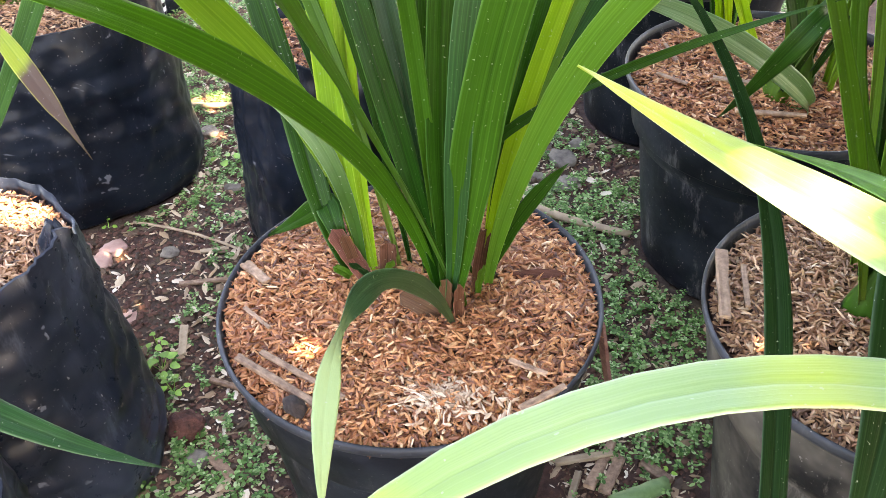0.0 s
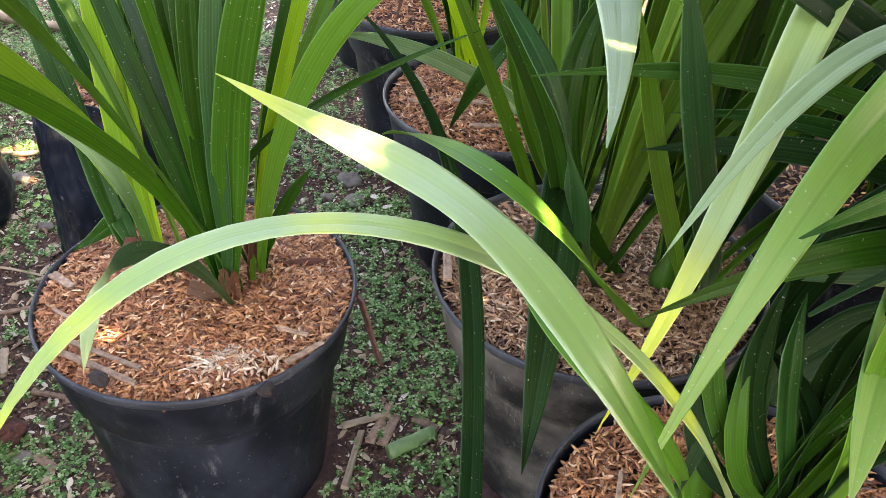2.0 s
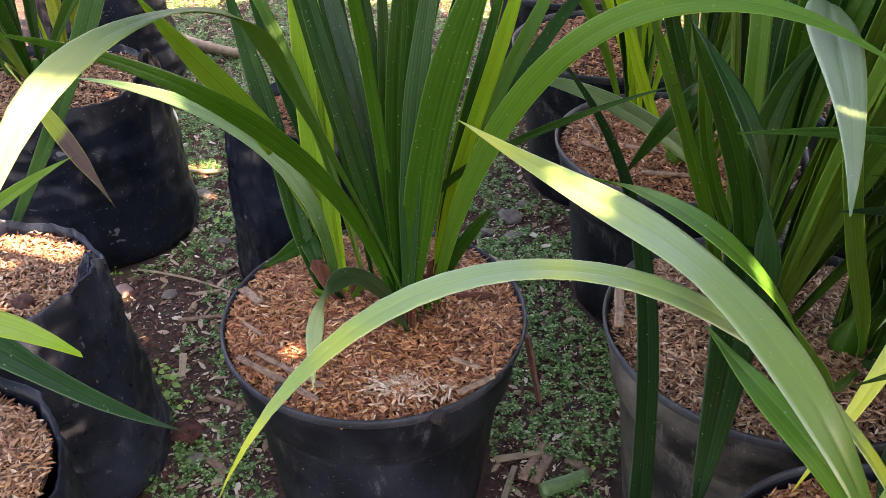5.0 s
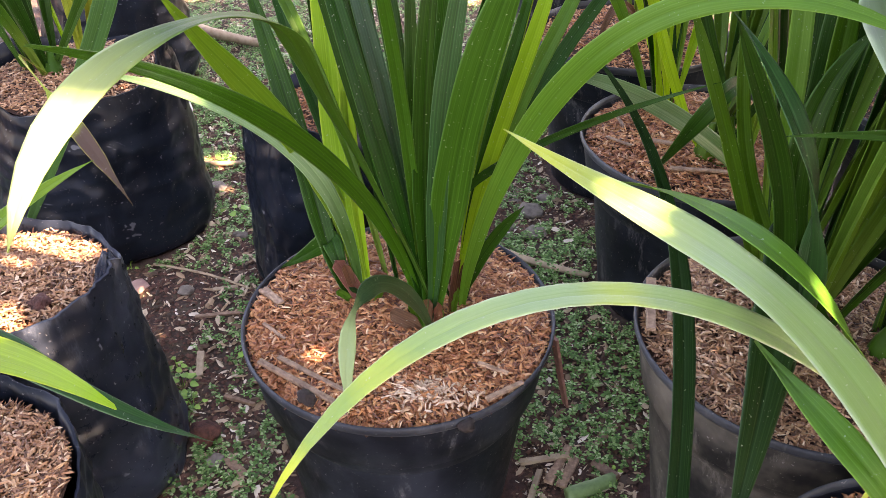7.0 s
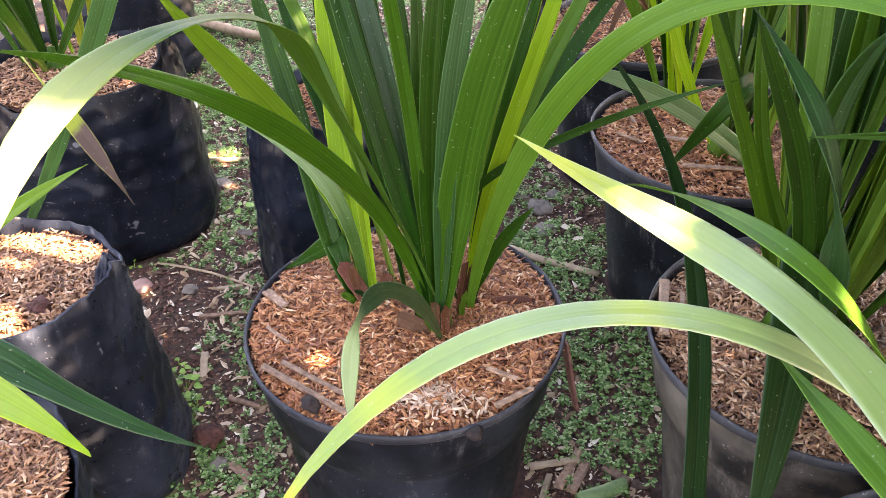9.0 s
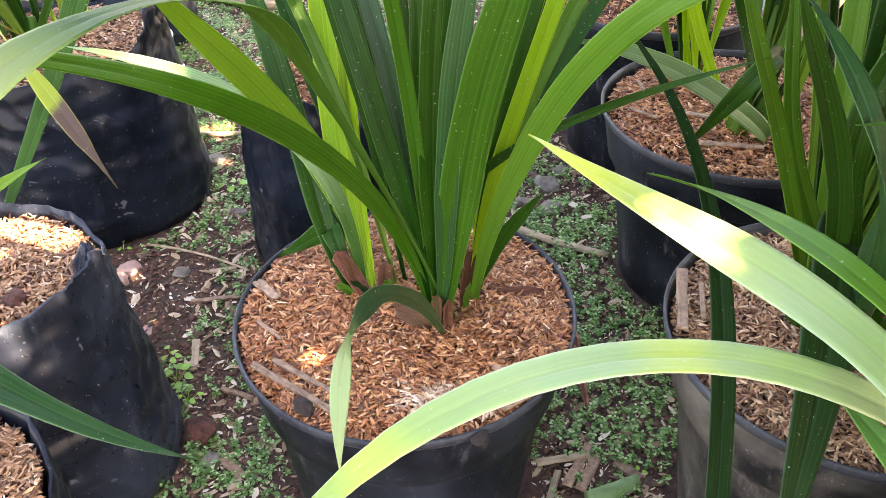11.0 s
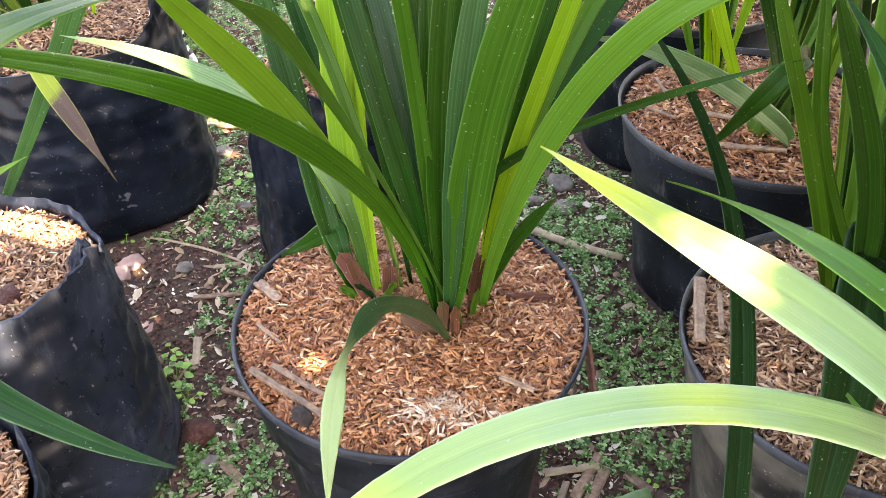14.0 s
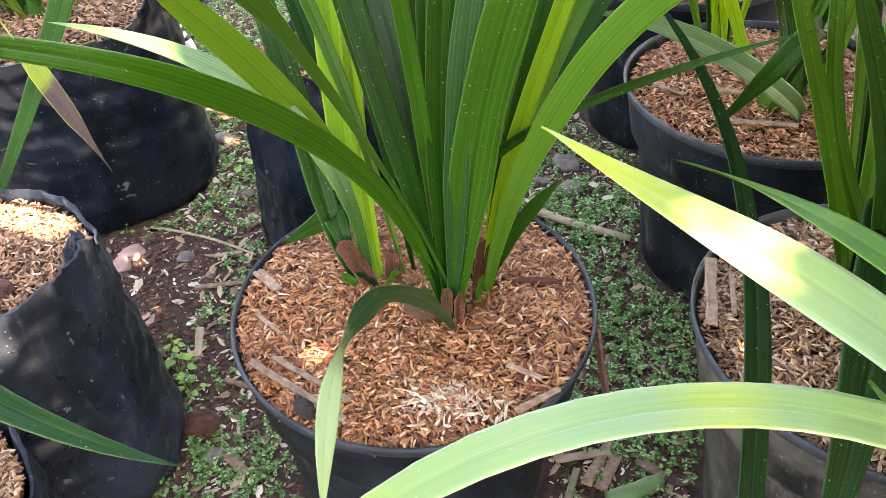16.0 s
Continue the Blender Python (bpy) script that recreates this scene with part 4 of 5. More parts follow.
leaf(PLANTS["R1"], [(0.391, 0.540, 0.241), (0.370, 0.563, 0.317), (0.329, 0.581, 0.371), (0.309, 0.590, 0.421), (0.317, 0.598, 0.483), (0.303, 0.618, 0.554)], 0.0144, LEAF_BASE)
leaf(PLANTS["R1"], [(0.430, 0.530, 0.240), (0.373, 0.525, 0.303), (0.342, 0.526, 0.371), (0.338, 0.537, 0.441), (0.357, 0.554, 0.502), (0.401, 0.565, 0.541)], 0.0242, LEAF)
leaf(PLANTS["R4"], [(0.455, 0.240, 0.236), (0.409, 0.235, 0.290), (0.377, 0.237, 0.341), (0.366, 0.244, 0.388), (0.381, 0.253, 0.432)], 0.0170, LEAF_DEEP, fold=0.4)
leaf(PLANTS["R4"], [(0.455, 0.240, 0.236), (0.421, 0.236, 0.295), (0.399, 0.238, 0.350), (0.397, 0.245, 0.401), (0.418, 0.253, 0.447)], 0.0198, LEAF_SHADED, fold=0.4)
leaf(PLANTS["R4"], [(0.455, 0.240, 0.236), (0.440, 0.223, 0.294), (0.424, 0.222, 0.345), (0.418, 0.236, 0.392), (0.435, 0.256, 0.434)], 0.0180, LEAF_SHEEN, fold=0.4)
leaf(PLANTS["R4"], [(0.455, 0.240, 0.236), (0.460, 0.233, 0.299), (0.455, 0.241, 0.351), (0.458, 0.250, 0.391), (0.485, 0.246, 0.418)], 0.0265, LEAF_SHADED, fold=0.4)
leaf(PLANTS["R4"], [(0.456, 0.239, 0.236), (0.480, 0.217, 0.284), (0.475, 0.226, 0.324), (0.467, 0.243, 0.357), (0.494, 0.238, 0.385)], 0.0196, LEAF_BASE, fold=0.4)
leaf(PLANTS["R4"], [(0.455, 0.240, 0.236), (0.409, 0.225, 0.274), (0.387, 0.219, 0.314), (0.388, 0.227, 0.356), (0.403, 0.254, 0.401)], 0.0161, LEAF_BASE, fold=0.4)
leaf(PLANTS["R4"], [(0.455, 0.240, 0.236), (0.403, 0.229, 0.270), (0.370, 0.227, 0.308), (0.358, 0.236, 0.350), (0.367, 0.253, 0.396)], 0.0174, LEAF_SHADED, fold=0.4)
leaf(PLANTS["R4"], [(0.455, 0.240, 0.236), (0.463, 0.225, 0.288), (0.461, 0.222, 0.332), (0.444, 0.233, 0.367), (0.415, 0.257, 0.392)], 0.0184, LEAF_SHADED, fold=0.4)
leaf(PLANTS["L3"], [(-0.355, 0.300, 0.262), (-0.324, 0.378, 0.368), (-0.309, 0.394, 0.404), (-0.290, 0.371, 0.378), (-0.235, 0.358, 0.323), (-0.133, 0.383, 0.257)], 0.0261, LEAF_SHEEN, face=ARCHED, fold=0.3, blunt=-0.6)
leaf(PLANTS["L3"], [(-0.355, 0.300, 0.262), (-0.342, 0.272, 0.334), (-0.285, 0.231, 0.447), (-0.177, 0.165, 0.577), (-0.026, 0.026, 0.637)], 0.0262, LEAF_LIME_LIT, face=ARCHED, fold=0.3)
leaf(PLANTS["L3"], [(-0.355, 0.300, 0.262), (-0.362, 0.351, 0.336), (-0.338, 0.380, 0.404), (-0.273, 0.382, 0.464), (-0.166, 0.361, 0.528)], 0.0140, LEAF_FRESH)

# inner and outer leaves that fill the clumps
UP = (LEAF, LEAF, LEAF_DEEP, LEAF_BASE)
fan(PLANTS["C"], 0.02, 0.60, 0.232, 6, 21, (60, 150), (0.1, 0.5), (0.42, 0.62), (0.010, 0.014), UP, 0.035)
fan(PLANTS["C"], 0.035, 0.585, 0.232, 3, 22, (230, 310), (0.05, 0.2), (0.45, 0.6), (0.009, 0.012), UP, 0.02)
fan(PLANTS["R1"], 0.37, 0.56, 0.24, 22, 23, (-50, 100), (0.1, 0.6), (0.5, 0.75), (0.018, 0.026), (LEAF_DEEP, LEAF_BASE, LEAF, LEAF_FRESH), 0.05)
fan(PLANTS["R1"], 0.46, 0.52, 0.24, 26, 24, (-60, 80), (0.1, 0.7), (0.45, 0.75), (0.018, 0.026), (LEAF_DEEP, LEAF, LEAF_FRONT, LEAF_FRESH), 0.05)
# Lighter greens in this fan stand for leaves lit by the sun.
fan(PLANTS["R2"], 0.40, 0.92, 0.245, 16, 25, (-30, 120), (0.08, 0.6), (0.4, 0.62), (0.017, 0.024), (LEAF, LEAF_FRESH, LEAF_BASE, LEAF_FRESH), 0.05)
fan(PLANTS["R2"], 0.36, 1.03, 0.245, 11, 36, (40, 200), (0.08, 0.5), (0.28, 0.45), (0.013, 0.018), (LEAF_FRESH, LEAF_LIME_LIT, LEAF_FRESH, LEAF), 0.03)
fan(PLANTS["R3"], 0.39, 1.34, 0.255, 16, 26, (-60, 160), (0.08, 0.6), (0.4, 0.62), (0.017, 0.024), (LEAF, LEAF_BASE, LEAF_DEEP), 0.05)
fan(PLANTS["R4"], 0.43, 0.24, 0.235, 16, 27, (-70, 50), (0.15, 0.8), (0.35, 0.62), (0.018, 0.024), (LEAF_SHADED, LEAF), 0.04)
fan(PLANTS["R5"], 0.80, 0.30, 0.24, 40, 28, (80, 240), (0.15, 0.85), (0.35, 0.6), (0.02, 0.028), (LEAF_SHADED, LEAF, LEAF_DEEP, LEAF_SHADED), 0.05)
fan(PLANTS["R6"], 0.79, 0.68, 0.24, 32, 32, (90, 270), (0.1, 0.6), (0.45, 0.65), (0.018, 0.026), (LEAF_SHADED, LEAF, LEAF_SHADED, LEAF_FRONT), 0.06)
fan(PLANTS["R7"], 0.77, 1.06, 0.24, 20, 33, (90, 270), (0.1, 0.6), (0.45, 0.65), (0.018, 0.026), (LEAF_DEEP, LEAF), 0.06)
fan(PLANTS["R8"], 0.33, 1.69, 0.24, 14, 34, (-60, 200), (0.1, 0.6), (0.4, 0.6), (0.018, 0.024), (LEAF_DEEP, LEAF), 0.05)
fan(PLANTS["L4"], -0.66, 1.74, 0.25, 12, 35, (0, 360), (0.1, 0.5), (0.35, 0.5), (0.018, 0.024), (LEAF_DEEP, LEAF, LEAF_BASE), 0.05)
fan(PLANTS["L2"], -0.54, 1.14, 0.25, 10, 29, (60, 260), (0.1, 0.6), (0.35, 0.55), (0.018, 0.026), (LEAF, LEAF_DEEP, LEAF_BASE), 0.05)
fan(PLANTS["L2"], -0.50, 1.16, 0.25, 5, 37, (20, 150), (0.1, 0.4), (0.25, 0.4), (0.012, 0.017), (LEAF_LIME_LIT, LEAF_DRY), 0.03)
fan(PLANTS["L3"], -0.365, 0.31, 0.262, 5, 30, (130, 230), (0.3, 0.8), (0.3, 0.45), (0.018, 0.024), (LEAF, LEAF_DEEP), 0.04)
fan(PLANTS["CB"], -0.11, 1.0, 0.26, 9, 31, (20, 130), (0.08, 0.4), (0.35, 0.5), (0.014, 0.02), (LEAF, LEAF_BASE), 0.03)
for key, spots in (("R1", ((0.358, 0.551, 0.022), (0.385, 0.575, 0.02), (0.46, 0.51, 0.022))),
                   ("R2", ((0.382, 0.9, 0.022), (0.41, 0.92, 0.02))), ("R3", ((0.39, 1.33, 0.024),)), ("R4", ((0.39, 0.256, 0.02), (0.424, 0.259, 0.02))), ("L2", ((-0.54, 1.13, 0.024),)), ("CB", ((-0.12, 0.99, 0.02),))):
    for sx, sy, sr in spots:
        sheath(PLANTS[key], sx, sy, 0.232, (0.004, 0.0), 0.075, sr * 0.75, LEAF_BASE)


# dry sheaths and stubs at the crown
leaf(PLANTS["C"], [(-0.022, 0.590, 0.228), (-0.034, 0.597, 0.250), (-0.046, 0.602, 0.268), (-0.056, 0.605, 0.284)], 0.015, LEAF_BROWN, fold=0.5, blunt=12, label="short dry brown sheath stub")
leaf(PLANTS["C"], [(-0.014, 0.602, 0.228), (-0.013, 0.604, 0.245), (-0.012, 0.606, 0.258), (-0.012, 0.607, 0.270)], 0.014, LEAF_BROWN, fold=0.5, blunt=12, label="short dry brown sheath stub")
leaf(PLANTS["C"], [(0.044, 0.556, 0.228), (0.026, 0.552, 0.244), (0.014, 0.556, 0.250), (0.000, 0.562, 0.252)], 0.015, LEAF_BROWN, fold=0.4, blunt=6, label="flattened dry brown sheath")
leaf(PLANTS["C"], [(0.068, 0.605, 0.228), (0.090, 0.604, 0.240), (0.110, 0.603, 0.241), (0.135, 0.604, 0.240)], 0.008, LEAF_BROWN, fold=0.3, blunt=2, label="withered leaf strip lying on the husks")
leaf(PLANTS["C"], [(0.060, 0.590, 0.228), (0.063, 0.592, 0.255), (0.066, 0.594, 0.275), (0.068, 0.596, 0.292)], 0.012, LEAF_BROWN, fold=0.5, blunt=10, label="short dry brown sheath stub")
crown_rng = random.Random(64)
for cx, cy in ((0.036, 0.556), (0.046, 0.552), (0.052, 0.562), (0.026, 0.566), (0.06, 0.578), (-0.02, 0.596), (-0.036, 0.6), (0.07, 0.598)):
    for _ in range(2):
        dx, dy, up = crown_rng.gauss(0, 0.012), crown_rng.uniform(-0.022, 0.002), crown_rng.uniform(0.02, 0.055)
        leaf(PLANTS["C"], [(cx, cy, 0.226), (cx + 0.2 * dx, cy + 0.2 * dy, 0.23 + 0.4 * up), (cx + 0.6 * dx, cy + 0.6 * dy, 0.23 + 0.75 * up), (cx + dx, cy + dy, 0.23 + up)], crown_rng.uniform(0.005, 0.011), crown_rng.choice((LEAF_BROWN, LEAF_BASE, LEAF_SHADED)), roll=crown_rng.uniform(-40, 40), fold=0.5, blunt=crown_rng.choice((0, 8)))
leaf(PLANTS["R3"], [(0.37, 1.30, 0.25), (0.33, 1.26, 0.34), (0.30, 1.22, 0.36), (0.27, 1.16, 0.275)], 0.012, LEAF_BROWN, label="pale withered hanging leaf")
leaf(PLANTS["R4"], [(0.46, 0.24, 0.24), (0.47, 0.25, 0.28), (0.49, 0.27, 0.31), (0.52, 0.29, 0.33)], 0.010, LEAF_BROWN, label="dry reddish-brown leaf")


# ---- small things on the ground and on the husks ----
def rod(name, a, b, wide, thick, material, label, category, seed=0, round_=False, bend=0.0, group="", taper=0.85):
    """A split strip (flat) or a stick (round) lying from a to b."""
    rng = random.Random(seed + int(a[0] * 9973) + int(b[1] * 7919))
    a, b = Vector(a), Vector(b)
    way = (b - a).normalized()
    side = way.cross(Vector((0, 0, 1))).normalized()
    up = side.cross(way).normalized()
    rings = 8
    shape = [(math.cos(t) * 0.5, math.sin(t) * 0.5) for t in [2 * math.pi * i / 8 for i in range(8)]] if round_ else [(-0.5, -0.45), (0.48, -0.5), (0.5, 0.3), (0.3, 0.5), (0.05, 0.42), (-0.25, 0.5), (-0.5, 0.36)]
    n = len(shape)
    verts, faces = [], []
    for j in range(rings):
        t = j / (rings - 1)
        at = a.lerp(b, t) + side * (bend * math.sin(math.pi * t) + rng.uniform(-0.04, 0.04) * wide) + up * thick * 0.5
        k = 1 - (1 - taper) * t
        end = 0.012 * wide / 0.012 * (0.25 if j in (0, rings - 1) else 0)
        for p, q in shape:
            verts.append(at + side * (wide * p * k * rng.uniform(0.93, 1.07)) + up * (thick * q * k * rng.uniform(0.9, 1.1)) + way * (rng.uniform(-1, 1) * end * 0.5))
    for j in range(rings - 1):
        for i in range(n):
            m = (i + 1) % n
            faces.append((j * n + i, j * n + m, (j + 1) * n + m, (j + 1) * n + i))
    faces.append(tuple(reversed(range(n))))
    faces.append(tuple((rings - 1) * n + i for i in range(n)))
    return tagged(mesh_object(name, verts, faces, material, smooth=round_), label, category, group)


def pebble(name, x, y, z, size, material, label, seed, category="stone", group="", flat=0.7):
    rng = random.Random(seed)
    bm = bmesh.new()
    bmesh.ops.create_icosphere(bm, subdivisions=3, radius=1.0)
    off = Vector((rng.uniform(0, 50), rng.uniform(0, 50), rng.uniform(0, 50)))
    sx, sy = rng.uniform(0.85, 1.2), rng.uniform(0.8, 1.1)
    for v in bm.verts:
        d = 1 + 0.34 * noise.noise(v.co * 1.3 + off) + 0.16 * noise.noise(v.co * 4 + off)
        v.co = Vector((v.co.x * sx * d, v.co.y * sy * d, v.co.z * flat * d)) * size
    me = bpy.data.meshes.new(name)
    bm.to_mesh(me)
    bm.free()
    me.polygons.foreach_set("use_smooth", [True] * len(me.polygons))
    me.materials.append(material)
    ob = new(name, me)
    ob.location = (x, y, z + size * flat * 0.75)
    ob.rotation_euler = (0, 0, rng.uniform(0, 6))
    return tagged(ob, label, category, group)


pebble("brick_lump", -0.232, 0.634, 0.0, 0.019, STONE_RED, "round reddish-brown brick lump beside the bag", 1, flat=0.85)
# Flat pink chips added in place of sun flecks on the soil.
for i, (px, py, ps) in enumerate(((-0.454, 0.934, 0.018), (-0.404, 0.938, 0.017), (-0.412, 0.912, 0.018), (-0.430, 0.905, 0.010), (-0.415, 0.880, 0.009), (-0.347, 0.807, 0.013), (-0.44, 0.885, 0.010))):
    pebble("brick_chip", px, py, 0.0, ps, FLECK_PINK, "flat pale pink chip standing in for a sun fleck", 10 + i, "brick chip", "pale brick chips", 0.3)
for i, (px, py, ps) in enumerate(((0.188, 1.152, 0.024), (0.192, 1.088, 0.020), (-0.348, 1.229, 0.018), (-0.215, 0.600, 0.012), (0.215, 1.20, 0.016), (0.165, 1.19, 0.014), (-0.28, 1.08, 0.012), (-0.33, 0.93, 0.014), (0.15, 1.11, 0.013))):
    pebble("stone", px, py, 0.0, ps * 0.85, STONE, "small pale grey stone on mossy soil", 40 + i, "stone", "small stones", 0.45)
pebble("soil_lump", -0.068, 0.454, 0.235, 0.0085, LUMP, "dark crumbly lump lying on the husks", 70, "soil lump")
pebble("soil_lump", -0.349, 0.577, 0.242, 0.011, STONE_RED, "small reddish clay lump on the husks", 71, "soil lump")
pebble("soil_lump", 0.074, 0.428, 0.229, 0.008, LUMP, "dark crumbly lump lying on the husks", 72, "soil lump")

STRIPS = (
    ((-0.119, 0.503, 0.232), (-0.036, 0.443, 0.233), 0.010, 0.006, 0), ((-0.102, 0.508, 0.233), (-0.034, 0.462, 0.233), 0.008, 0.005, 0), ((-0.135, 0.615, 0.232), (-0.112, 0.590, 0.233), 0.016, 0.006, 0),
    ((0.092, 0.455, 0.231), (0.125, 0.478, 0.231), 0.010, 0.005, 0), ((0.085, 0.50, 0.235), (0.112, 0.487, 0.234), 0.008, 0.004, 0), ((-0.125, 0.56, 0.232), (-0.10, 0.535, 0.233), 0.006, 0.003, 0),
    ((0.263, 0.617, 0.247), (0.249, 0.535, 0.247), 0.017, 0.007, 0), ((0.278, 0.60, 0.246), (0.270, 0.55, 0.246), 0.008, 0.004, 0),
    ((0.262, 0.945, 0.243), (0.291, 0.918, 0.244), 0.008, 0.004, 0), ((0.32, 0.93, 0.245), (0.36, 0.915, 0.246), 0.013, 0.005, 0), ((0.33, 0.86, 0.243), (0.40, 0.85, 0.243), 0.012, 0.005, 0), ((0.29, 0.975, 0.243), (0.283, 1.02, 0.243), 0.007, 0.004, 0),
    ((0.36, 0.15, 0.24), (0.40, 0.165, 0.24), 0.010, 0.004, 0), ((0.33, 0.25, 0.24), (0.345, 0.285, 0.24), 0.007, 0.004, 0),
)
for i, (a, b, w, h, _) in enumerate(STRIPS):
    a, b = (a[0], a[1], a[2] + 0.006), (b[0], b[1], b[2] + 0.006)
    rod("wood_strip", a, b, w * 0.6, h * 0.6, WOOD_CHIP, "split strip of weathered wood on the husks", "wood strip", i, group="wood strips")
GROUND_STRIPS = (
    ((0.137, 0.506, 0.004), (0.162, 0.586, 0.004), 0.008, 0.005), ((0.170, 0.567, 0.004), (0.199, 0.623, 0.004), 0.011, 0.006), ((0.183, 0.562, 0.004), (0.205, 0.605, 0.004), 0.012, 0.006), ((0.140, 0.598, 0.004), (0.197, 0.606, 0.008), 0.008, 0.005),
    ((0.225, 0.60, 0.004), (0.248, 0.575, 0.004), 0.012, 0.006), ((0.23, 0.625, 0.004), (0.255, 0.655, 0.004), 0.009, 0.004), ((-0.275, 0.79, 0.004), (-0.266, 0.742, 0.004), 0.010, 0.004), ((-0.225, 0.705, 0.004), (-0.185, 0.69, 0.004), 0.006, 0.005),
    ((-0.20, 0.60, 0.004), (-0.175, 0.575, 0.004), 0.012, 0.004), ((-0.29, 0.93, 0.004), (-0.255, 0.94, 0.004), 0.007, 0.003), ((-0.30, 0.865, 0.004), (-0.22, 0.88, 0.004), 0.007, 0.004), ((-0.16, 0.52, 0.004), (-0.12, 0.49, 0.004), 0.008, 0.004),
)
for i, (a, b, w, h) in enumerate(GROUND_STRIPS):
    rod("wood_strip", a, b, w, h, WOOD_CHIP if i % 3 else STICK_PALE, "split strip of weathered wood on the soil", "wood strip", 50 + i, group="wood strips")
rod("wood_strip", (0.166, 0.60, 0.19), (0.186, 0.61, 0.085), 0.012, 0.004, WOOD_RED, "reddish wood strip leaning against the pot", "wood strip", 90)
rod("stick", (0.135, 1.03, 0.006), (0.262, 0.968, 0.004), 0.013, 0.010, STICK_PALE, "pale dry stick lying on moss", "stick", 91, True, 0.006)
rod("stick", (-0.394, 0.993, 0.004), (-0.235, 0.930, 0.006), 0.0038, 0.0038, STICK_PALE, "thin pale twig lying on soil", "stick", 92, True, -0.008)
rod("stick", (-0.413, 1.311, 0.004), (-0.285, 1.316, 0.004), 0.011, 0.010, STICK_PALE, "pale brown twig across the weeds", "stick", 93, True, 0.008)
rod("stick", (-0.56, 1.97, 0.004), (-0.36, 1.86, 0.004), 0.026, 0.024, STICK_PALE, "thick pale branch lying behind the bags", "stick", 94, True, 0.01)
rod("green_stem", (0.189, 0.545, 0.004), (0.243, 0.569, 0.004), 0.019, 0.015, STICK_GREEN, "cut green stem piece lying on soil", "stem", 95, True, 0.0, taper=0.95)


def seedling(x, y, seed, count, size, label):
    """A small weed: thin stalks with rounded leaves."""
    rng = random.Random(seed)
    base = tagged(new("weed_seedling"), label, "weed", "weed seedlings")
    base.location = (x, y, 0)
    for i in range(count):
        a = 2 * math.pi * i / count + rng.uniform(-0.5, 0.5)
        out, up, s = size * rng.uniform(0.8, 1.8), size * rng.uniform(0.6, 1.6), size * rng.uniform(0.7, 1.1)
        c = Vector((out * math.cos(a), out * math.sin(a), up))
        d = Vector((math.cos(a), math.sin(a), -0.2)).normalized()
        e = d.cross(Vector((0, 0, 1))).normalized()
        verts = [c + Vector((0, 0, 0.08 * s))]
        for j in range(10):
            t = 2 * math.pi * j / 10
            verts.append(c + d * (math.cos(t) * s * 0.62) + e * (math.sin(t) * s * 0.5) + Vector((0, 0, 0.12 * s * math.sin(2 * t))))
        faces = [(0, 1 + j, 1 + (j + 1) % 10) for j in range(10)]
        k = len(verts)
        for w in (-0.0006, 0.0006):
            verts += [e * w, c + e * w * 0.7 - d * s * 0.55]
        faces.append((k, k + 2, k + 3, k + 1))
        mesh_object("leaf", verts, faces, SEEDLING, base)
    return base


SEEDLING = plain("seedling_green", (0.12, 0.3, 0.03), (0.26, 0.48, 0.07), 80, 0.5, bump=0.2, dist=0.0008)
seedling(-0.283, 0.722, 1, 7, 0.012, "bright lime green weed seedling beside the bag")
seedling(-0.262, 0.690, 2, 5, 0.009, "small bright green weed seedling on soil")
seedling(-0.300, 0.762, 3, 5, 0.008, "yellowish green weed seedling on soil")
seedling(-0.215, 0.790, 4, 3, 0.011, "single rounded green weed on soil")
seedling(-0.30, 1.14, 5, 4, 0.012, "rounded pale green weed on litter")
seedling(-0.225, 1.16, 6, 4, 0.012, "rounded pale green weed on litter")
seedling(0.247, 0.585, 7, 4, 0.007, "tiny yellowish weed by the cut stem")
seedling(-0.428, 0.988, 8, 3, 0.006, "tiny yellow-tipped weed by the bag")


OBSTACLES = ((0.008, 0.581, 0.125), (0.402, 0.54, 0.13), (0.396, 0.946, 0.13), (0.35, 1.30, 0.125), (0.412, 0.214, 0.12), (-0.40, 0.605, 0.15), (-0.5, 1.13, 0.165), (-0.125, 0.985, 0.103), (-0.335, 0.328, 0.125), (0.80, 0.30, 0.12), (0.79, 0.68, 0.12), (0.77, 1.06, 0.12), (0.32, 1.68, 0.12), (-0.66, 1.74, 0.15))


def clear(x, y, gap=0.0):
    return all((x - a) ** 2 + (y - b) ** 2 > (r + gap) ** 2 for a, b, r in OBSTACLES)


def weediness(x, y):
    """How thick the low weeds grow here, 0 to 1."""
    w = 0.5 + 0.9 * noise.noise(Vector((x * 5.3, y * 5.3, 11))) + 0.35 * noise.noise(Vector((x * 17, y * 17, 2)))
    if 0.13 < x < 0.32 and 0.6 < y < 1.1:
        w += 0.65
    if x < -0.15 and y > 1.05:
        w += 0.4
    if -0.27 < x < -0.14 and 0.46 < y < 0.62:
        w += 0.35
    if -0.48 < x < -0.28 and 0.76 < y < 0.98:
        w -= 0.9
    return w


def plot(rng, across, along):
    """A spot in the plot, thick between the pots and thinning out beyond it."""
    if rng.random() < 0.8:
        return rng.uniform(*across), rng.uniform(*along)
    return rng.gauss(0.1, 0.8), rng.gauss(1.1, 0.85)


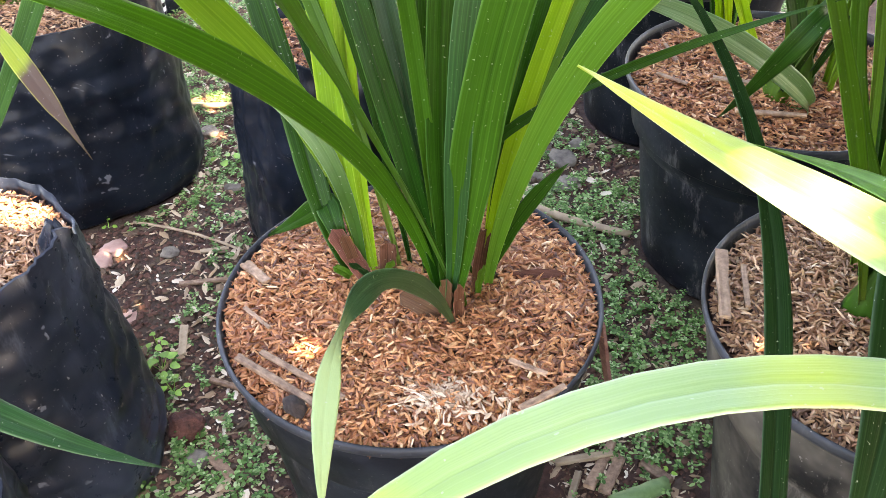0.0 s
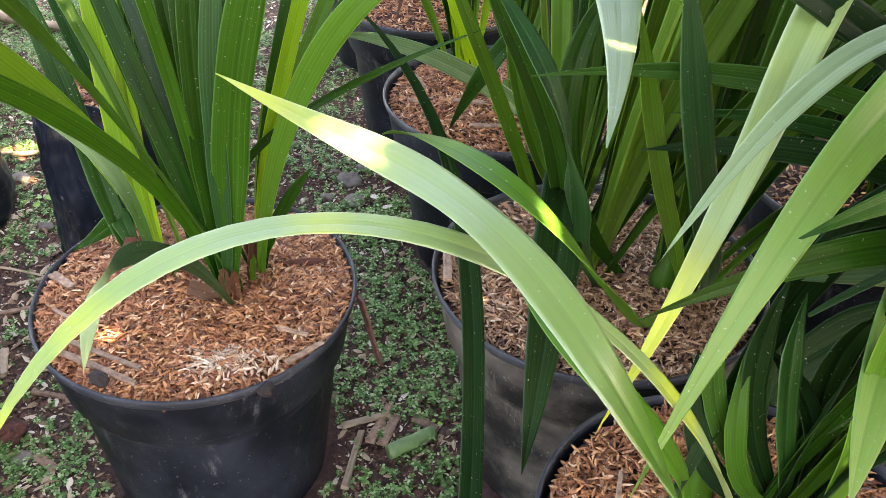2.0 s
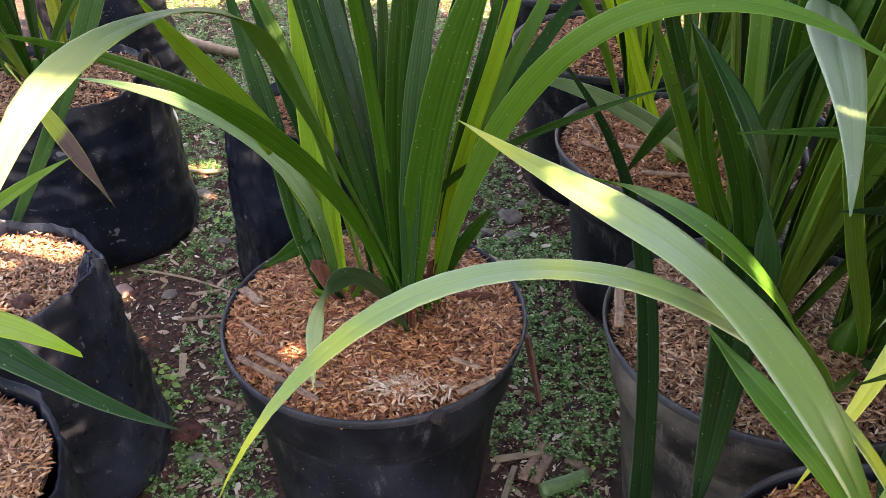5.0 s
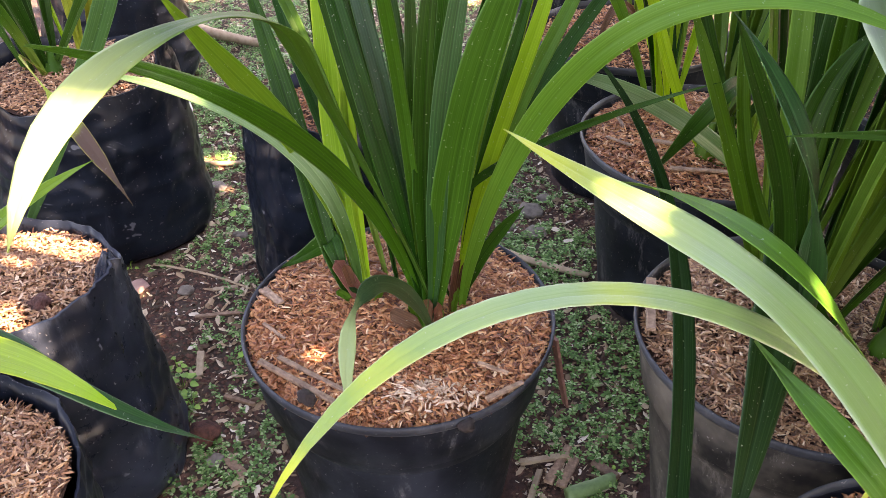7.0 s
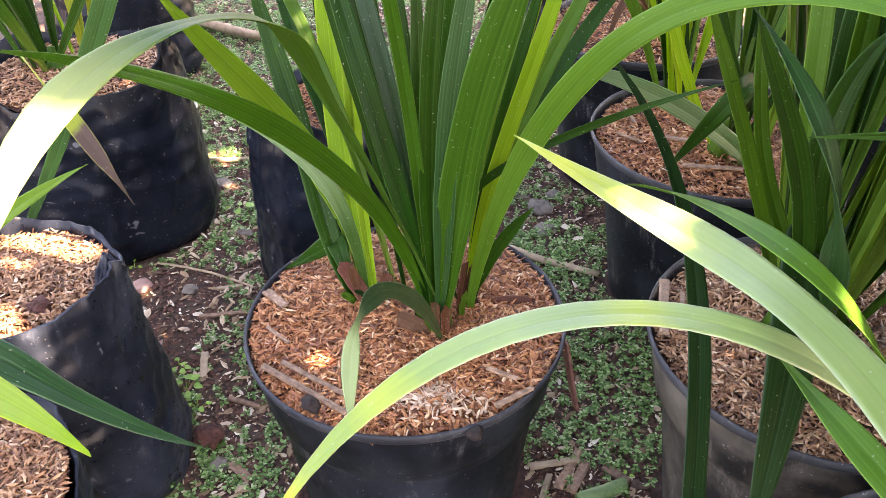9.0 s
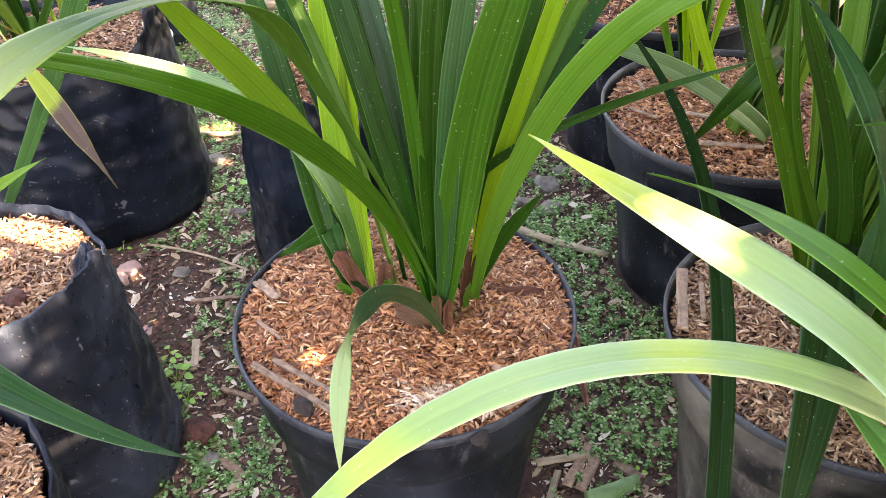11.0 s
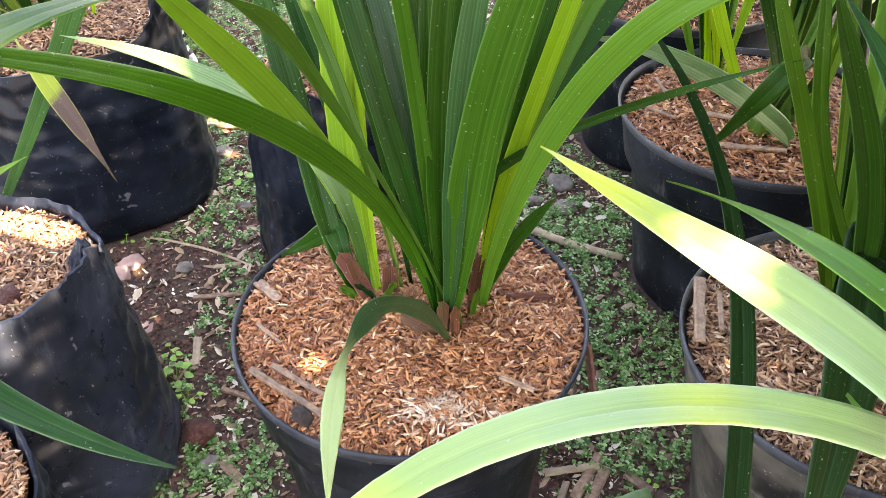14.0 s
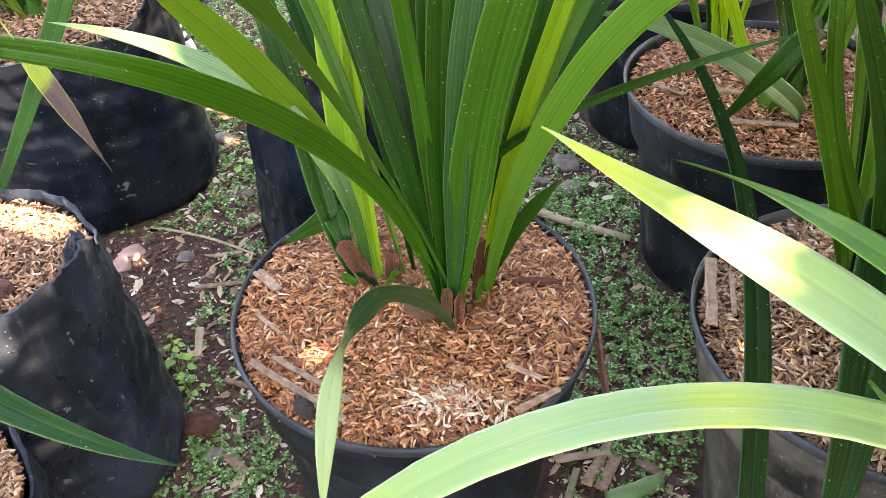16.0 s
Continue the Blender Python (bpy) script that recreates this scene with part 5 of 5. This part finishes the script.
def ground_weeds():
    """Low sprigs, each a few whorls of tiny rounded leaves on a thin stalk."""
    rng = random.Random(77)
    verts, faces = [], []
    for _ in range(34000):
        x, y = plot(rng, (-0.9, 0.75), (0.4, 2.5))
        thick = weediness(x, y)
        if not clear(x, y, 0.004) or rng.random() > thick:
            continue
        tall = rng.uniform(0.005, 0.014) + 0.014 * max(0.0, min(1.0, thick - 0.5)) * rng.random()
        size = rng.uniform(0.0016, 0.003)
        at = Vector((x, y, ground_height(x, y)))
        lean = Vector((rng.gauss(0, 0.35), rng.gauss(0, 0.35), 1))
        for w in range(rng.randint(2, 3)):
            mid = at + lean * (tall * (0.35 + 0.32 * w))
            turn = rng.uniform(0, 6.28)
            for q in range(rng.randint(3, 5)):
                a = turn + q * 1.45 + rng.gauss(0, 0.25)
                d = Vector((math.cos(a), math.sin(a), rng.uniform(-0.25, 0.35)))
                e = Vector((-math.sin(a), math.cos(a), rng.uniform(-0.3, 0.3)))
                s = size * rng.uniform(0.7, 1.25) * (1.15 - 0.15 * w)
                b = len(verts)
                verts += [mid + d * (0.3 * s), mid + d * (1.0 * s) + e * (0.62 * s), mid + d * (1.9 * s) + e * (0.5 * s), mid + d * (2.3 * s) - Vector((0, 0, 0.25 * s)), mid + d * (1.9 * s) - e * (0.5 * s), mid + d * (1.0 * s) - e * (0.62 * s)]
                faces += [(b, b + 1, b + 2, b + 3), (b, b + 3, b + 4, b + 5)]
    return tagged(mesh_object("ground_weeds", verts, faces, WEED), "low mat of tiny round-leaved green weeds", "weeds", kind="stuff")


def ground_litter():
    rng = random.Random(78)
    verts, faces = [], []
    for _ in range(115000):
        x, y = plot(rng, (-0.85, 0.7), (0.4, 2.7))
        if not clear(x, y):
            continue
        if -0.48 < x < -0.28 and 0.76 < y < 0.98 and rng.random() < 0.45:
            continue
        big = rng.random() < (0.16 if x < -0.12 else 0.09)
        ln = rng.uniform(0.010, 0.022) if big else rng.uniform(0.003, 0.009)
        wd = ln * rng.uniform(0.18, 0.5)
        th = ln * rng.uniform(0.05, 0.14)
        m = Matrix.Translation((x, y, ground_height(x, y) + th + rng.uniform(0, 0.003))) @ Euler((rng.gauss(0, 0.25), rng.gauss(0, 0.22), rng.uniform(0, 6.28))).to_matrix().to_4x4()
        b = len(verts)
        for p, q in ((-0.5, 0.1), (-0.15, 0.5), (0.3, 0.4), (0.5, -0.05), (0.2, -0.5), (-0.3, -0.42)):
            verts.append(m @ Vector((ln * p * rng.uniform(0.8, 1.2), wd * q * rng.uniform(0.8, 1.2), 0.25 * th * rng.uniform(-1, 1))))
        verts.append(m @ Vector((0, 0, th)))
        faces += [(b + j, b + (j + 1) % 6, b + 6) for j in range(6)]
    return tagged(mesh_object("ground_litter", verts, faces, LITTER, smooth=False), "scattered dry leaf and bark litter on soil", "leaf litter", kind="stuff")


def soil_crumbs():
    rng = random.Random(79)
    verts, faces = [], []
    for _ in range(48000):
        x, y = plot(rng, (-0.7, 0.6), (0.4, 1.7))
        if not clear(x, y):
            continue
        s = rng.uniform(0.0015, 0.005)
        z = ground_height(x, y) + s * 0.3
        b = len(verts)
        for p in ((1, 0, 0), (0, 1, 0), (-1, 0, 0), (0, -1, 0), (0, 0, 0.9)):
            verts.append((x + s * p[0] * rng.uniform(0.6, 1.2), y + s * p[1] * rng.uniform(0.6, 1.2), z + s * p[2] * rng.uniform(0.6, 1.1)))
        faces += [(b, b + 1, b + 4), (b + 1, b + 2, b + 4), (b + 2, b + 3, b + 4), (b + 3, b, b + 4)]
    return tagged(mesh_object("soil_crumbs", verts, faces, CRUMB), "loose dark reddish-brown soil crumbs", "soil", kind="stuff")


CRUMB = plain("soil_crumb", (0.045, 0.019, 0.012), (0.16, 0.075, 0.05), 90, 0.95)
ground_weeds()
ground_litter()
soil_crumbs()


def spilled(name, x, y, r, count, z, seed, material, label):
    rng = random.Random(seed)

    def place(g):
        a, d = g.uniform(0, 6.2832), min(0.95, abs(g.gauss(0, 0.45)))
        return x + r * d * math.cos(a), y + 0.7 * r * d * math.sin(a), z + g.uniform(0, 0.005) * max(0.2, 1 - d)

    v, f = husks(count, place, rng)
    return tagged(mesh_object(name, v, f, material, smooth=False), label, "mulch", kind="stuff")


# Pale husks whose colour also carries the sun patch lying on them.
SUN_HUSK = Mat("sun_patch_husk")
isl = SUN_HUSK.node("ShaderNodeNewGeometry").outputs["Random Per Island"]
SUN_HUSK.colour(SUN_HUSK.ramp(isl, [(0.0, (0.26, 0.13, 0.07)), (0.4, (0.46, 0.3, 0.19)), (1.0, (0.66, 0.5, 0.36))]))
SUN_HUSK.rough(0.6)
spilled("husk_heap", 0.04, 0.468, 0.05, 420, 0.2365, 91, SUN_HUSK.m, "small heap of pale husks with a sun patch in their colour")


def plastic_sack(x, y, turn):
    """A crumpled white woven sack with dark print bands."""
    base = tagged(new("plastic_sack"), "crumpled white plastic sack with black printed bands", "sack")
    base.location, base.rotation_euler, base.scale = (x, y, 0), (0, 0, radians(turn)), (0.9, 0.9, 0.6)

    def wob(a, r, z):
        k = 1 + 0.16 * noise.noise(Vector((math.cos(a) * 2, math.sin(a) * 2, z * 14))) + 0.06 * noise.noise(Vector((a * 4, z * 50, 4)))
        return r * k * math.cos(a), r * 0.55 * k * math.sin(a), z

    prof = [(0.0, 0.0), (0.085, 0.0)] + [(0.09 - 0.03 * (i / 19) ** 2, 0.005 + 0.2 * i / 19) for i in range(20)] + [(0.03, 0.215), (0.0, 0.21)]
    v, f = lathe(prof, 60, wob)
    mesh_object("body", v, f, WHITE_SHEET, base)
    for z0 in (0.07, 0.095, 0.12, 0.145):
        v, f = lathe([(0.0915 - 0.03 * ((z - 0.005) / 0.2) ** 2, z) for z in (z0, z0 + 0.006, z0 + 0.012)], 60, wob)
        mesh_object("printed_band", v, f, BAG, base)
    return base


plastic_sack(-0.545, 1.5, 10)


# short growth at the foot of the narrow plant
sheath(PLANTS["N"], 0.22, 0.03, 0.118, (0.004, 0.0), 0.06, 0.012, LEAF_BASE)
fan(PLANTS["N"], 0.22, 0.03, 0.12, 3, 41, (-120, 0), (0.3, 0.7), (0.12, 0.2), (0.010, 0.013), (LEAF_DEEP, LEAF), 0.01)


# ---- an unseen tree, added beside the plot to shade it ----
# gaps left in the added crown to put sun on chosen spots: a spot in the plot and the width of the gap
GAPS = (
    ((-0.388, 0.683, 0.245), 0.032), ((-0.36, 0.53, 0.25), 0.012), ((-0.27, 0.601, 0.17), -0.01),
    ((-0.405, 0.929, 0.0), -0.004), ((-0.342, 0.812, 0.0), 0.002),
    ((0.149, 0.202, 0.59), 0.003), ((0.25, 0.18, 0.53), 0.004),  ((-0.07, 0.105, 0.667), 0.014),
    ((-0.37, 1.32, 0.0), 0.01), ((-0.3, 1.55, 0.0), 0.015), ((0.3, 1.3, 0.5), 0.04),
)


def limb(name, tree, a, b, r0, r1, seed):
    """A tapered, slightly wandering branch from a to b."""
    rng = random.Random(seed)
    a, b = Vector(a), Vector(b)
    way = (b - a).normalized()
    side = way.orthogonal().normalized()
    up = way.cross(side)
    verts, faces = [], []
    for j in range(12):
        t = j / 11
        at = a.lerp(b, t) + (side * rng.gauss(0, 0.012) + up * rng.gauss(0, 0.012)) * (1 if 0 < j < 11 else 0)
        r = r0 + (r1 - r0) * t
        for i in range(10):
            w = 2 * math.pi * i / 10
            verts.append(at + (side * math.cos(w) + up * math.sin(w)) * r * (1 + 0.1 * math.sin(3 * w + j)))
    for j in range(11):
        for i in range(10):
            k = (i + 1) % 10
            faces.append((j * 10 + i, j * 10 + k, (j + 1) * 10 + k, (j + 1) * 10 + i))
    return mesh_object(name, verts, faces, BARK, tree)


# Out-of-view helper: trunk, limbs and crown added to block the sun.
def shade_tree():
    tree = tagged(new("tree"), "unseen leafy tree added beside the plot to shade the pots", "tree")
    rng = random.Random(5)
    e1 = SUN.cross(Vector((0, 0, 1))).normalized()
    e2 = e1.cross(SUN).normalized()
    middle = Vector((0.12, 0.85, 0.3)) + SUN * 1.9
    foot = Vector((middle.x + 0.75, middle.y - 0.35, 0.0))
    fork = foot + Vector((-0.12, 0.06, 1.35))
    limb("trunk", tree, foot, fork, 0.075, 0.05, 1)
    for i, (u, v) in enumerate(((-0.7, -0.4), (0.1, -0.7), (0.8, -0.2), (-0.5, 0.6), (0.5, 0.7), (0.0, 0.1))):
        limb("limb", tree, fork, middle + e1 * u + e2 * v, 0.03, 0.008, 3 + i)
    spots = []
    for at, wide in GAPS:
        d = Vector(at) - middle
        spots.append((d.dot(e1), d.dot(e2), wide))
    verts, faces = [], []
    for _ in range(20000):
        u, v, w = rng.uniform(-1.25, 1.25), rng.uniform(-1.05, 1.15), rng.gauss(0, 0.16)
        if (u / 1.3) ** 2 + (v / 1.2) ** 2 > 1 + 0.15 * math.sin(7 * math.atan2(v, u)) + rng.gauss(0, 0.05):
            continue
        if any((u - a) ** 2 + (v - b) ** 2 < (r + 0.03) ** 2 for a, b, r in spots):
            continue
        s = rng.uniform(0.026, 0.04)
        m = Matrix.Translation(middle + e1 * u + e2 * v + SUN * w) @ Euler((rng.gauss(0, 0.5), rng.gauss(0.5, 0.45), rng.uniform(0, 6.28))).to_matrix().to_4x4()
        b0 = len(verts)
        for p in ((-1.3, 0, 0), (-0.4, 0.75, 0.12), (0.6, 0.6, 0.12), (1.4, 0, -0.15), (0.6, -0.6, 0.12), (-0.4, -0.75, 0.12)):
            verts.append(m @ (Vector(p) * s))
        faces += [(b0, b0 + 1, b0 + 2, b0 + 3), (b0, b0 + 3, b0 + 4, b0 + 5)]
    mesh_object("crown", verts, faces, CROWN, tree)
    return tree


BARK = plain("tree_bark", (0.06, 0.045, 0.035), (0.2, 0.16, 0.12), 40, 0.9, (1, 1, 0.3), 0.8, 0.006)
CROWN = plain("crown_leaf", (0.03, 0.07, 0.015), (0.08, 0.15, 0.03), 20, 0.5, bump=0.2)
shade_tree()
